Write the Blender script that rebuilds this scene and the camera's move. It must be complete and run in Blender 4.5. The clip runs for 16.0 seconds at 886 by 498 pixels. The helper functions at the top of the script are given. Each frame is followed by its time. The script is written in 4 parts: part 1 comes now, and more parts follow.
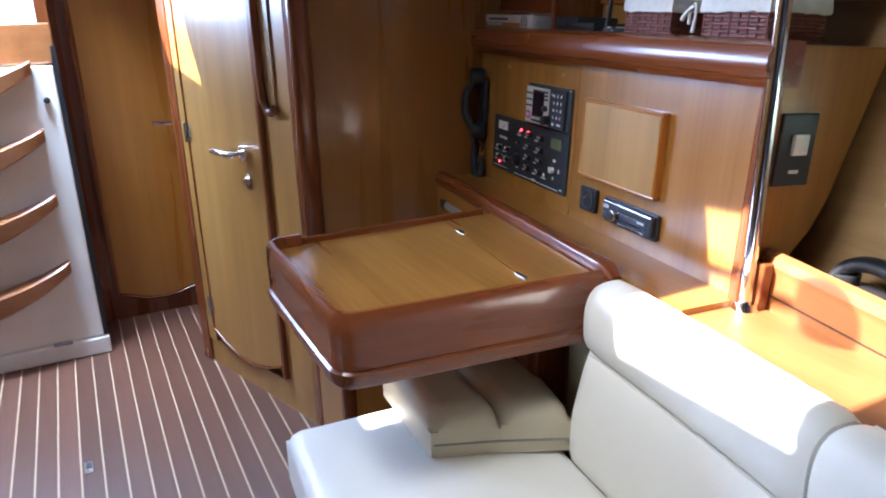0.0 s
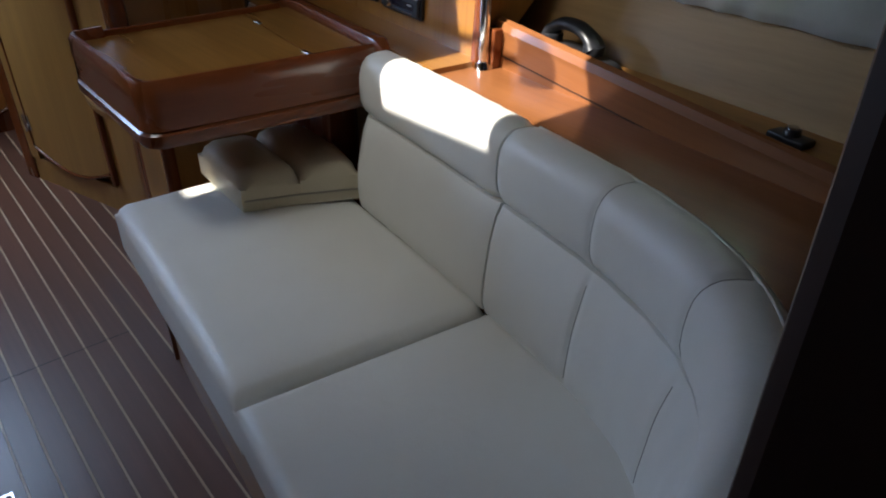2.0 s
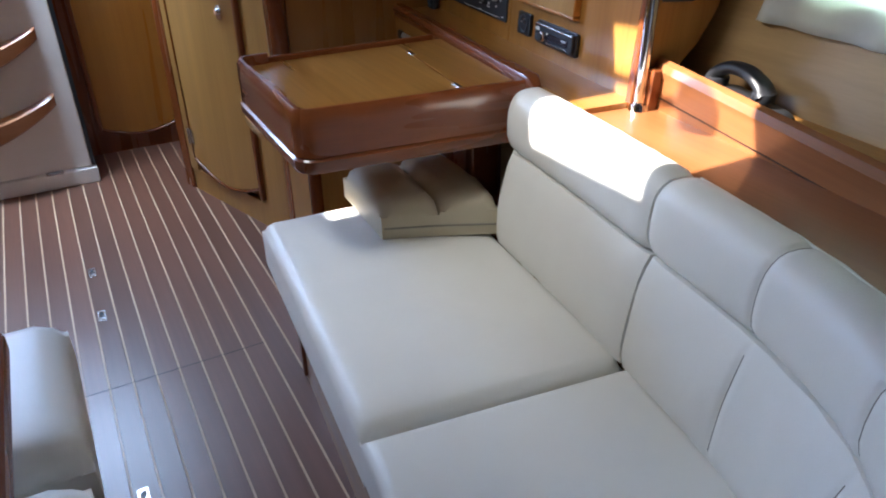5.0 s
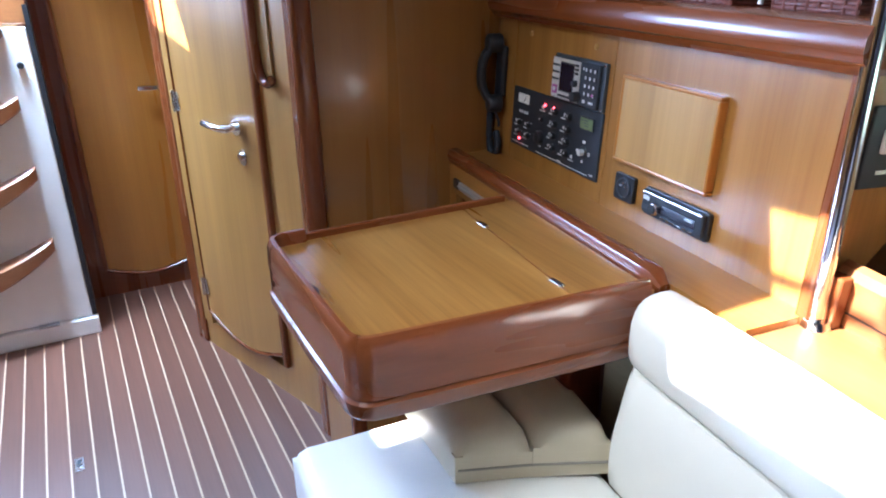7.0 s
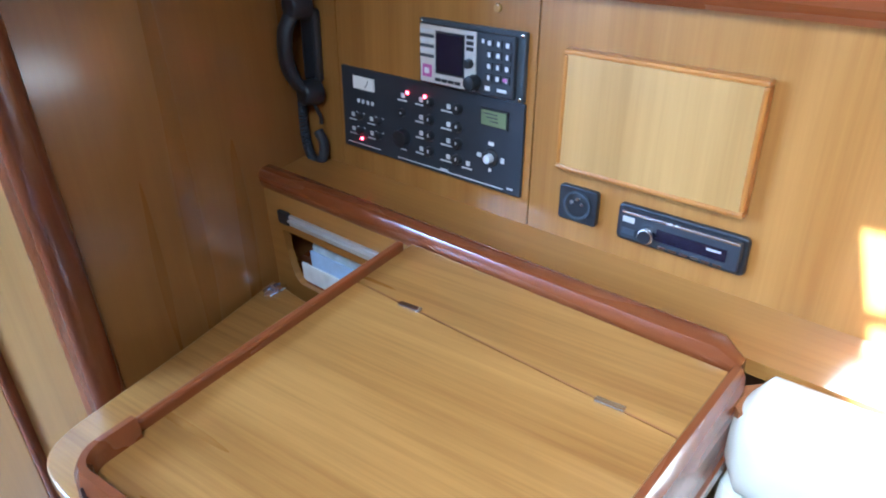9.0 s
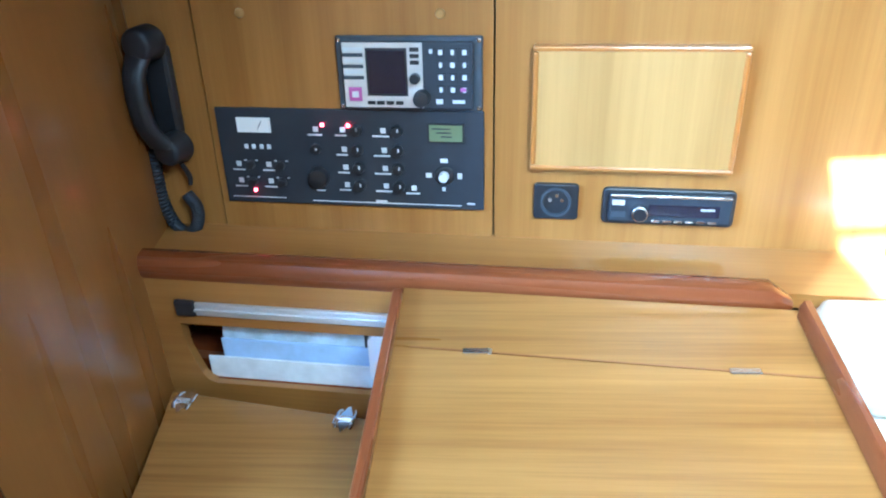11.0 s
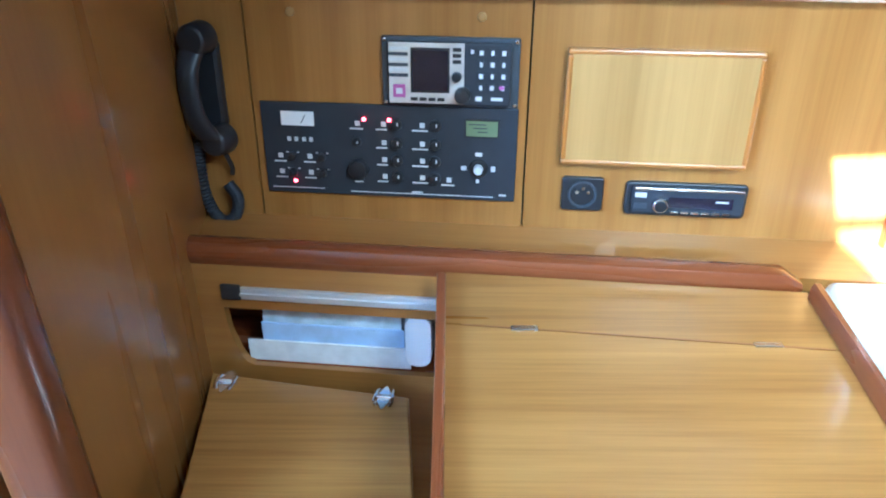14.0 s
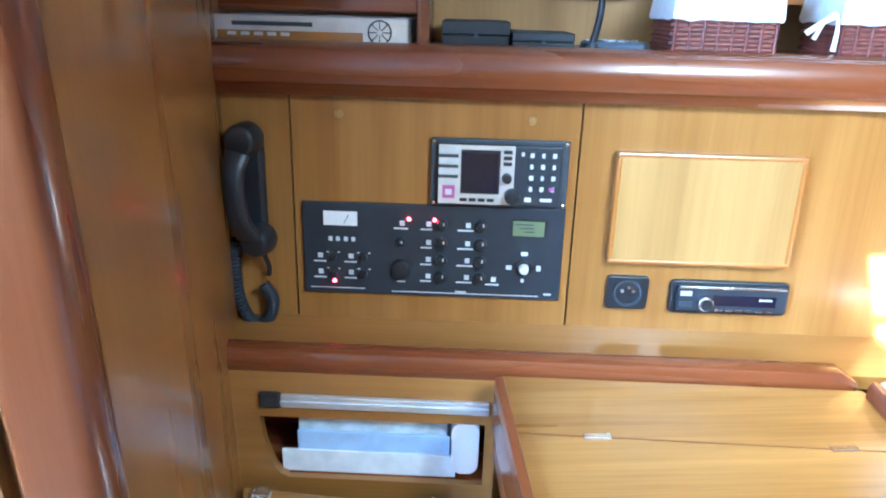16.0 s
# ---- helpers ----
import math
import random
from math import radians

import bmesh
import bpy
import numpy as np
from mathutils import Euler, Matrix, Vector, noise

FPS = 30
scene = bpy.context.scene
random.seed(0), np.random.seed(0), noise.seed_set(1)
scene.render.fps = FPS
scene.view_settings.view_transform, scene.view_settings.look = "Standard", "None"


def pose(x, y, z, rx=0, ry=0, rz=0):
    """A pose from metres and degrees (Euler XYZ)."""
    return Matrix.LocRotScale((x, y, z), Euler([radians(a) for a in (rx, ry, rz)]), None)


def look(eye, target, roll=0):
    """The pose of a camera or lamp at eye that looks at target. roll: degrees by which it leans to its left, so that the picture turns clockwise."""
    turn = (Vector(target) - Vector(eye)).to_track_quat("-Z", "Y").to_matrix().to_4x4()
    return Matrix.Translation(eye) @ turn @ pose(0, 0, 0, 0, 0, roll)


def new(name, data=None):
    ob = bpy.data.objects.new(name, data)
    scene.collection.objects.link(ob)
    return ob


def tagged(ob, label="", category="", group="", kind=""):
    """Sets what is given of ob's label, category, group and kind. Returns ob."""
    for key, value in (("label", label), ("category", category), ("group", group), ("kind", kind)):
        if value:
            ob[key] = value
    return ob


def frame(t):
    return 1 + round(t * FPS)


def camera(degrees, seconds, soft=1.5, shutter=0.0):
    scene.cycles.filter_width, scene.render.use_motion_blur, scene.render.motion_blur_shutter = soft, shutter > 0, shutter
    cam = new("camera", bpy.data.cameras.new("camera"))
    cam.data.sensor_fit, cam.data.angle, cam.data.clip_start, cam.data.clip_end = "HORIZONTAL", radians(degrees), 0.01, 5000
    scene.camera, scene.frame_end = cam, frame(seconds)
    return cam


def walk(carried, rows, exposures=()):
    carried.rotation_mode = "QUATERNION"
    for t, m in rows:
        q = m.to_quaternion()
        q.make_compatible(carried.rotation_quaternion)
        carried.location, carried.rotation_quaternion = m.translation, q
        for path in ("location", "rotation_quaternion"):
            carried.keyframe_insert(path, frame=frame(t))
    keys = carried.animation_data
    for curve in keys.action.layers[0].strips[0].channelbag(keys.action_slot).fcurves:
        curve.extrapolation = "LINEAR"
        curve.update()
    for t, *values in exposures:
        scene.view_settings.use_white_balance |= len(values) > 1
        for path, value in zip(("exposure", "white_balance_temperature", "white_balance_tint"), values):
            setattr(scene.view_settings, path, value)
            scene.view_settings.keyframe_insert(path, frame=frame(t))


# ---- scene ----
# ---- camera and walk ----
cam = camera(64.0, 16.0, soft=2.0)
PATH = [
    (0, (0.423, 0.4, 1.33), (1.285, 2.084, 0.681), -1.1),
    (0.5, (0.4, 0.276, 1.332), (1.302, 1.946, 0.701), -2.0),
    (1, (0.405, 0.178, 1.326), (1.463, 1.682, 0.538), -1.6),
    (1.5, (0.39, 0.092, 1.324), (1.52, 1.478, 0.43), -1.1),
    (2, (0.36, 0.043, 1.304), (1.448, 1.346, 0.246), 0.6),
    (2.5, (0.336, 0.033, 1.275), (1.367, 1.26, 0.077), 1.6),
    (3, (0.313, 0.037, 1.251), (1.196, 1.219, -0.099), 0.4),
    (3.5, (0.313, 0.037, 1.246), (1.131, 1.164, -0.19), -0.1),
    (4, (0.324, 0.035, 1.266), (1.175, 1.273, -0.054), 0.1),
    (4.5, (0.328, 0.059, 1.294), (1.207, 1.446, 0.152), -0.2),
    (5, (0.356, 0.1, 1.314), (1.184, 1.622, 0.314), -0.5),
    (5.2, (0.367, 0.123, 1.316), (1.175, 1.701, 0.391), 0.0),
    (7.3, (0.49, 0.716, 1.364), (1.359, 2.342, 0.59), -0.8),
    (7.5, (0.517, 0.801, 1.364), (1.425, 2.375, 0.528), -1.3),
    (8, (0.598, 0.966, 1.379), (1.612, 2.395, 0.415), -2.4),
    (8.5, (0.598, 1.118, 1.372), (1.812, 2.355, 0.373), -0.1),
    (9, (0.561, 1.289, 1.377), (1.967, 2.309, 0.387), -2.2),
    (9.2, (0.552, 1.346, 1.377), (2.014, 2.27, 0.372), -1.3),
    (11.3, (0.47, 1.835, 1.357), (2.18, 1.856, 0.32), -1.8),
    (11.5, (0.449, 1.852, 1.355), (2.125, 1.815, 0.265), -1.0),
    (12, (0.419, 1.876, 1.329), (1.974, 1.812, 0.073), 1.4),
    (12.5, (0.428, 1.873, 1.324), (1.776, 1.779, -0.15), 3.8),
    (13, (0.423, 1.877, 1.338), (1.669, 1.83, -0.226), 2.5),
    (13.5, (0.426, 1.897, 1.347), (2.032, 1.89, 0.155), 0.5),
    (14, (0.418, 1.91, 1.373), (2.166, 1.926, 0.401), -0.1),
    (14.5, (0.42, 1.934, 1.391), (2.237, 1.949, 0.558), 0.6),
    (15, (0.421, 1.955, 1.398), (2.293, 1.941, 0.693), 0.3),
    (15.5, (0.423, 1.97, 1.399), (2.302, 1.876, 0.72), 1.3),
    (16, (0.455, 2.067, 1.392), (2.297, 1.937, 0.624), 1.4),
]
walk(cam, [(t, look(eye, target, roll)) for t, eye, target, roll in PATH], exposures=[
    (0, 3.16, 5960, 14), (1, 2.92, 6060, 14), (1.5, 1.81, 6160, 10), (2, 1.34, 6300, 11), (2.5, 1.34, 6180, 11), (3, 1.78, 6220, 15),
    (3.5, 2.21, 6220, 15), (4, 2.56, 6220, 15), (4.5, 2.65, 6230, 14), (5, 2.54, 6180, 13), (7.3, 3.73, 5440, 11), (9, 4.13, 4830, 5),
    (11.3, 4.68, 4520, -6), (12.5, 4.22, 4470, -7), (13.5, 4.22, 4620, -3), (14, 4.40, 4620, -3), (16, 4.80, 4670, -2)])

# ---- world, sun, daylight and added fill lamps ----
SUN = Vector((1.0, -0.3, -1.0)).normalized()
world = bpy.data.worlds.new("sky")
scene.world = world
world.use_nodes = True
wn = world.node_tree
sky = wn.nodes.new("ShaderNodeTexSky")
sky.sky_type, sky.sun_disc = "NISHITA", False
sky.sun_elevation = math.asin(-SUN.z)
sky.sun_rotation = math.atan2(-SUN.x, -SUN.y)
wn.links.new(sky.outputs[0], wn.nodes["Background"].inputs[0])
wn.nodes["Background"].inputs[1].default_value = 0.05
sun = new("sun", bpy.data.lights.new("sun", "SUN"))
sun.data.energy, sun.data.angle, sun.data.color = 5.0, radians(0.6), (1.0, 0.94, 0.84)
sun.matrix_world = Matrix.Translation((0, 0, 6)) @ SUN.to_track_quat("-Z", "Y").to_matrix().to_4x4()


def daylight(x, y, z, sx, sy, watts, rx=0, ry=0, colour=(0.65, 0.82, 1.0), spread=180):
    ob = new("daylight", bpy.data.lights.new("daylight", "AREA"))
    ob.data.shape, ob.data.size, ob.data.size_y, ob.data.energy, ob.data.color = "RECTANGLE", sx, sy, watts, colour
    ob.data.spread = radians(spread)
    ob.matrix_world = pose(x, y, z, rx, ry, 0)
    return ob


CEIL = 1.86
# openings added in the unseen ceiling to throw the sun patches: x0, x1, y0, y1
SUN_OPENINGS = [(0.04, 0.55, 1.20, 1.60), (-0.56, -0.44, 2.06, 2.26), (0.0, 0.385, 3.14, 3.34), (-1.225, -1.085, 3.70, 3.80)]
# added fill lamp, tilted and narrowed to brighten the settee only
daylight(0.30, 1.40, CEIL - 0.01, 0.34, 0.36, 0.45, ry=-42, colour=(0.93, 0.97, 0.94), spread=85)
# added fill lamp above the steps, to brighten their front
daylight(0.19, 3.24, CEIL + 0.02, 0.36, 0.19, 2.8, spread=95)
daylight(-0.11, 3.455, 1.60, 0.98, 0.46, 2.7, rx=-68, colour=(0.43, 0.63, 1.0))


# ---- materials ----
def mat(name, rough=0.5, metal=0.0, colour=(0.5, 0.5, 0.5), coat=0.0):
    m = bpy.data.materials.new(name)
    m.use_nodes = True
    b = m.node_tree.nodes["Principled BSDF"]
    b.inputs["Base Color"].default_value = (*colour, 1)
    b.inputs["Roughness"].default_value, b.inputs["Metallic"].default_value = rough, metal
    b.inputs["Coat Weight"].default_value = coat
    b.inputs["Coat Roughness"].default_value = 0.12
    return m, m.node_tree, b


def ramp_of(nt, stops):
    r = nt.nodes.new("ShaderNodeValToRGB")
    el = r.color_ramp.elements
    while len(el) < len(stops):
        el.new(0.5)
    for e, (p, c) in zip(el, stops):
        e.position, e.color = p, (*c, 1)
    return r


def noise_of(nt, vec, scale, detail=4.0, rough=0.55):
    n = nt.nodes.new("ShaderNodeTexNoise")
    n.inputs["Scale"].default_value, n.inputs["Detail"].default_value, n.inputs["Roughness"].default_value = scale, detail, rough
    nt.links.new(vec, n.inputs["Vector"])
    return n


def mapped(nt, scale, rot=(0, 0, 0)):
    tc, mp = nt.nodes.new("ShaderNodeTexCoord"), nt.nodes.new("ShaderNodeMapping")
    mp.inputs["Scale"].default_value = scale
    mp.inputs["Rotation"].default_value = [radians(a) for a in rot]
    nt.links.new(tc.outputs["Object"], mp.inputs["Vector"])
    return mp.outputs["Vector"]


def wood(name, dark, light, grain="z", rough=0.32, coat=0.25, random_each=0.0, figure=1.0, fine_share=0.36):
    """Varnished veneer: fine streaks along one axis, slow figure, small pores."""
    m, nt, b = mat(name, rough, 0, light, coat)
    fine = {"x": (1.2, 45, 45), "y": (45, 1.2, 45), "z": (45, 45, 1.2)}[grain]
    slow = {"x": (0.7, 11, 11), "y": (11, 0.7, 11), "z": (11, 11, 0.7)}[grain]
    n1 = noise_of(nt, mapped(nt, fine), 2.4, 5, 0.65)
    n2 = noise_of(nt, mapped(nt, slow), 1.3, 2, 0.5)
    n2.inputs["Distortion"].default_value = 0.0
    mix = nt.nodes.new("ShaderNodeMath")
    mix.operation = "MULTIPLY_ADD"
    mix.inputs[1].default_value = fine_share
    half = nt.nodes.new("ShaderNodeMath")
    half.operation, half.inputs[1].default_value = "MULTIPLY", 0.64 * figure
    nt.links.new(n2.outputs[0], half.inputs[0])
    nt.links.new(n1.outputs[0], mix.inputs[0])
    nt.links.new(half.outputs[0], mix.inputs[2])
    mid = tuple((a + c) / 2 for a, c in zip(dark, light))
    low = tuple(0.55 * a + 0.45 * c for a, c in zip(dark, mid))
    r = ramp_of(nt, [(0.38, low), (0.49, mid), (0.70, light)])
    nt.links.new(mix.outputs[0], r.inputs[0])
    out = r.outputs[0]
    if random_each:
        info, hsv = nt.nodes.new("ShaderNodeObjectInfo"), nt.nodes.new("ShaderNodeHueSaturation")
        mr = nt.nodes.new("ShaderNodeMapRange")
        mr.inputs[3].default_value, mr.inputs[4].default_value = 1 - random_each, 1 + random_each
        nt.links.new(info.outputs["Random"], mr.inputs[0])
        nt.links.new(mr.outputs[0], hsv.inputs["Value"])
        nt.links.new(out, hsv.inputs["Color"])
        out = hsv.outputs[0]
    nt.links.new(out, b.inputs["Base Color"])
    bump = nt.nodes.new("ShaderNodeBump")
    bump.inputs["Strength"].default_value, bump.inputs["Distance"].default_value = 0.012, 0.001
    nt.links.new(n1.outputs[0], bump.inputs["Height"])
    nt.links.new(bump.outputs[0], b.inputs["Normal"])
    rr = nt.nodes.new("ShaderNodeMapRange")
    rr.inputs[3].default_value, rr.inputs[4].default_value = rough - 0.06, rough + 0.12
    nt.links.new(n2.outputs[0], rr.inputs[0])
    nt.links.new(rr.outputs[0], b.inputs["Roughness"])
    return m


def leather(name, a, c):
    m, nt, b = mat(name, 0.42, 0, a, 0.0)
    n1 = noise_of(nt, mapped(nt, (1, 1, 1)), 5, 4)
    v = nt.nodes.new("ShaderNodeTexVoronoi")
    v.inputs["Scale"].default_value = 420
    nt.links.new(mapped(nt, (1, 1, 1)), v.inputs["Vector"])
    n3 = noise_of(nt, mapped(nt, (1, 1, 1)), 16, 3)
    r = ramp_of(nt, [(0.35, c), (0.65, a)])
    nt.links.new(n1.outputs[0], r.inputs[0])
    nt.links.new(r.outputs[0], b.inputs["Base Color"])
    add = nt.nodes.new("ShaderNodeMath")
    add.operation, add.inputs[1].default_value = "MULTIPLY_ADD", 0.12
    nt.links.new(v.outputs["Distance"], add.inputs[0])
    nt.links.new(n3.outputs[0], add.inputs[2])
    bump = nt.nodes.new("ShaderNodeBump")
    bump.inputs["Strength"].default_value, bump.inputs["Distance"].default_value = 0.26, 0.006
    nt.links.new(add.outputs[0], bump.inputs["Height"])
    nt.links.new(bump.outputs[0], b.inputs["Normal"])
    return m


def plain(name, colour, rough=0.5, metal=0.0, vary=0.12, scale=30, coat=0.0):
    m, nt, b = mat(name, rough, metal, colour, coat)
    n = noise_of(nt, mapped(nt, (1, 1, 1)), scale, 4)
    lo, hi = tuple(v * (1 - vary) for v in colour), tuple(min(1, v * (1 + vary)) for v in colour)
    r = ramp_of(nt, [(0.3, lo), (0.7, hi)])
    nt.links.new(n.outputs[0], r.inputs[0])
    nt.links.new(r.outputs[0], b.inputs["Base Color"])
    mr = nt.nodes.new("ShaderNodeMapRange")
    mr.inputs[3].default_value, mr.inputs[4].default_value = max(0.03, rough - 0.08), rough + 0.1
    nt.links.new(n.outputs[0], mr.inputs[0])
    nt.links.new(mr.outputs[0], b.inputs["Roughness"])
    return m


def glowing(name, colour, strength):
    m, nt, b = mat(name, 0.4, 0, colour)
    b.inputs["Emission Color"].default_value = (*colour, 1)
    b.inputs["Emission Strength"].default_value = strength
    return m


TEAK_Z = wood("teak_veneer_upright", (0.225, 0.090, 0.015), (0.385, 0.182, 0.041), "z", 0.3, 0.35)
TEAK_X = wood("teak_veneer_across", (0.225, 0.091, 0.015), (0.385, 0.184, 0.042), "x", 0.3, 0.35)
TEAK_Y = wood("teak_veneer_lengthwise", (0.185, 0.072, 0.012), (0.400, 0.196, 0.047), "y", 0.28, 0.35, figure=0.68, fine_share=0.56)
RICH_Z = wood("rich_teak_veneer", (0.225, 0.089, 0.016), (0.292, 0.124, 0.026), "z", 0.26, 0.4)
PALE_Z = wood("pale_teak_veneer", (0.285, 0.148, 0.039), (0.455, 0.258, 0.078), "z", 0.38)
DOOR_Z = wood("door_veneer", (0.28, 0.130, 0.028), (0.41, 0.212, 0.056), "z", 0.34)
DOOR_O = wood("warm_door_veneer", (0.30, 0.108, 0.017), (0.42, 0.172, 0.030), "z", 0.28)
MAHO_Y = wood("mahogany_lengthwise", (0.125, 0.030, 0.0075), (0.212, 0.058, 0.0155), "y", 0.24, 0.28)
MAHO_X = wood("mahogany_across", (0.125, 0.030, 0.0075), (0.212, 0.058, 0.0155), "x", 0.24, 0.28)
MAHO_Z = wood("mahogany_upright", (0.125, 0.030, 0.0075), (0.212, 0.058, 0.0155), "z", 0.24, 0.28)
PLANK = wood("teak_floor_plank", (0.083, 0.034, 0.021), (0.162, 0.070, 0.045), "y", 0.36, 0.34, 0.16)
PLANK.node_tree.nodes["Principled BSDF"].inputs["Coat Roughness"].default_value = 0.30
HOLLY = wood("holly_strip", (0.44, 0.32, 0.21), (0.58, 0.43, 0.29), "y", 0.4, 0.1)
HULL_Y = wood("hull_lining_wood", (0.26, 0.155, 0.058), (0.43, 0.275, 0.115), "y", 0.42, 0.1)
COAM_Y = wood("brown_shelf_wood", (0.18, 0.062, 0.019), (0.31, 0.122, 0.042), "y", 0.28, 0.35)
TREAD_X = wood("varnished_tread_wood", (0.26, 0.095, 0.035), (0.42, 0.19, 0.085), "x", 0.28, 0.3)
# mahogany taken near black: the dim doorway's shade is put into this colour
DARK_Z = wood("shade_darkened_mahogany", (0.018, 0.007, 0.004), (0.040, 0.014, 0.009), "z", 0.5, 0.0)
CREAM = leather("cream_leather", (0.83, 0.815, 0.75), (0.80, 0.78, 0.715))
BEIGE = leather("beige_leather", (0.60, 0.52, 0.37), (0.54, 0.46, 0.31))
SEAM = plain("seam_thread", (0.30, 0.27, 0.22), 0.7)
BLACK = plain("black_plastic", (0.016, 0.017, 0.02), 0.38)
PANEL = plain("dark_panel_plastic", (0.022, 0.026, 0.034), 0.5)
GREYP = plain("grey_bezel", (0.045, 0.055, 0.068), 0.45)
SILVER = plain("silver_plastic", (0.62, 0.60, 0.57), 0.35, 0.3)
CHROME = plain("chrome", (0.80, 0.80, 0.82), 0.10, 1.0, 0.04)
STEEL = plain("brushed_steel", (0.62, 0.62, 0.63), 0.24, 1.0, 0.06)
ALU = plain("aluminium", (0.68, 0.69, 0.70), 0.38, 0.7, 0.05)
WHITE = plain("white_gelcoat", (0.84, 0.82, 0.79), 0.35, 0, 0.04, 6, 0.2)
PRINT = plain("white_print", (0.62, 0.63, 0.64), 0.6)
PAPER = plain("paper", (0.72, 0.74, 0.76), 0.7)
BLUEP = plain("bluish_paper", (0.40, 0.54, 0.78), 0.5)
SLEEVE = plain("clear_sleeve_plastic", (0.50, 0.60, 0.68), 0.12, 0, 0.35, 22, 0.6)
VINYL = plain("headliner_vinyl", (0.58, 0.56, 0.51), 0.6, 0, 0.05, 12)
CURTAIN = plain("curtain_cloth", (0.74, 0.76, 0.74), 0.85, 0, 0.06, 40)
cn = CURTAIN.node_tree
tl, mx = cn.nodes.new("ShaderNodeBsdfTranslucent"), cn.nodes.new("ShaderNodeMixShader")
tl.inputs[0].default_value, mx.inputs[0].default_value = (0.72, 0.76, 0.72, 1), 0.55
cn.links.new(cn.nodes["Principled BSDF"].outputs[0], mx.inputs[1])
cn.links.new(tl.outputs[0], mx.inputs[2])
cn.links.new(mx.outputs[0], cn.nodes["Material Output"].inputs[0])
CLOTH = plain("white_lining_cloth", (0.74, 0.72, 0.68), 0.9, 0, 0.08, 60)
WICKER = plain("dark_wicker", (0.16, 0.042, 0.028), 0.5, 0, 0.4, 90)
SCREEN = plain("dark_screen", (0.010, 0.009, 0.021), 0.22, 0, 0.1, 10, 0.15)
LCD = plain("lcd_glass", (0.16, 0.20, 0.11), 0.18, 0, 0.06, 10, 0.4)
PURPLE = plain("magenta_key", (0.40, 0.10, 0.30), 0.5)
GREEN = plain("green_cloth", (0.025, 0.13, 0.07), 0.8)
NAVY = plain("navy_cloth", (0.03, 0.045, 0.09), 0.85)
RED = glowing("red_lamp", (1.0, 0.03, 0.04), 2.5)
SKYLIGHT = glowing("bright_sky", (0.50, 0.68, 1.0), 4.0)
OUTSIDE = glowing("bright_outside", (0.80, 0.98, 0.88), 2.4)


# ---- mesh helpers ----
def part(name, bm, material, parent=None, label="", smooth=None):
    me = bpy.data.meshes.new(name)
    bmesh.ops.recalc_face_normals(bm, faces=bm.faces)
    bm.to_mesh(me)
    bm.free()
    me.materials.append(material)
    if smooth is not None:
        for p in me.polygons:
            p.use_smooth = True
        me.set_sharp_from_angle(angle=radians(smooth))
    ob = new(name, me)
    if parent is not None:
        ob.parent = parent
    if label:
        ob["label"] = label
    return ob


def thing(name, label, category, m=None, group="", kind=""):
    e = new(name)
    e.empty_display_size = 0.05
    if m is not None:
        e.matrix_world = m
    return tagged(e, label, category, group, kind)


def box(x0, x1, y0, y1, z0, z1, bevel=0.0, seg=2, bm=None):
    own = bmesh.new()
    bmesh.ops.create_cube(own, size=1.0)
    for v in own.verts:
        v.co = Vector((x0 + (v.co.x + 0.5) * (x1 - x0), y0 + (v.co.y + 0.5) * (y1 - y0), z0 + (v.co.z + 0.5) * (z1 - z0)))
    if bevel:
        bmesh.ops.bevel(own, geom=own.edges[:], offset=bevel, segments=seg, profile=0.5, affect="EDGES")
    return merge(bm, own)


def merge(bm, own, m=None):
    if m is not None:
        own.transform(m)
    if bm is None:
        return own
    me = bpy.data.meshes.new("tmp")
    own.to_mesh(me)
    own.free()
    bm.from_mesh(me)
    bpy.data.meshes.remove(me)
    return bm


def prism(outline, z0, z1, bevel=0.0, seg=2, bm=None):
    own = bmesh.new()
    bottom = [own.verts.new((x, y, z0)) for x, y in outline]
    face = own.faces.new(bottom)
    ex = bmesh.ops.extrude_face_region(own, geom=[face])
    for v in [g for g in ex["geom"] if isinstance(g, bmesh.types.BMVert)]:
        v.co.z = z1
    bmesh.ops.recalc_face_normals(own, faces=own.faces)
    if bevel:
        rim = [e for e in own.edges if abs(e.verts[0].co.z - e.verts[1].co.z) < 1e-6]
        bmesh.ops.bevel(own, geom=rim, offset=bevel, segments=seg, profile=0.5, affect="EDGES")
    return merge(bm, own)


def cyl(p, q, r, n=16, r2=None, bm=None, caps=True, bevel=0.0):
    own = bmesh.new()
    p, q = Vector(p), Vector(q)
    bmesh.ops.create_cone(own, cap_ends=caps, segments=n, radius1=r, radius2=r if r2 is None else r2, depth=(q - p).length)
    if bevel:
        rim = [e for e in own.edges if abs(e.verts[0].co.z - e.verts[1].co.z) < 1e-6]
        bmesh.ops.bevel(own, geom=rim, offset=bevel, segments=2, profile=0.5, affect="EDGES")
    return merge(bm, own, Matrix.Translation((p + q) / 2) @ (q - p).to_track_quat("Z", "Y").to_matrix().to_4x4())


def smooth_line(points, n=6):
    """Catmull-Rom through points."""
    pts = [Vector(p) for p in points]
    pts = [2 * pts[0] - pts[1]] + pts + [2 * pts[-1] - pts[-2]]
    out = []
    for i in range(1, len(pts) - 2):
        a, b, c, d = pts[i - 1:i + 3]
        for k in range(n):
            t = k / n
            out.append(0.5 * (2 * b + (c - a) * t + (2 * a - 5 * b + 4 * c - d) * t * t + (3 * b - a - 3 * c + d) * t ** 3))
    return out + [pts[-2]]


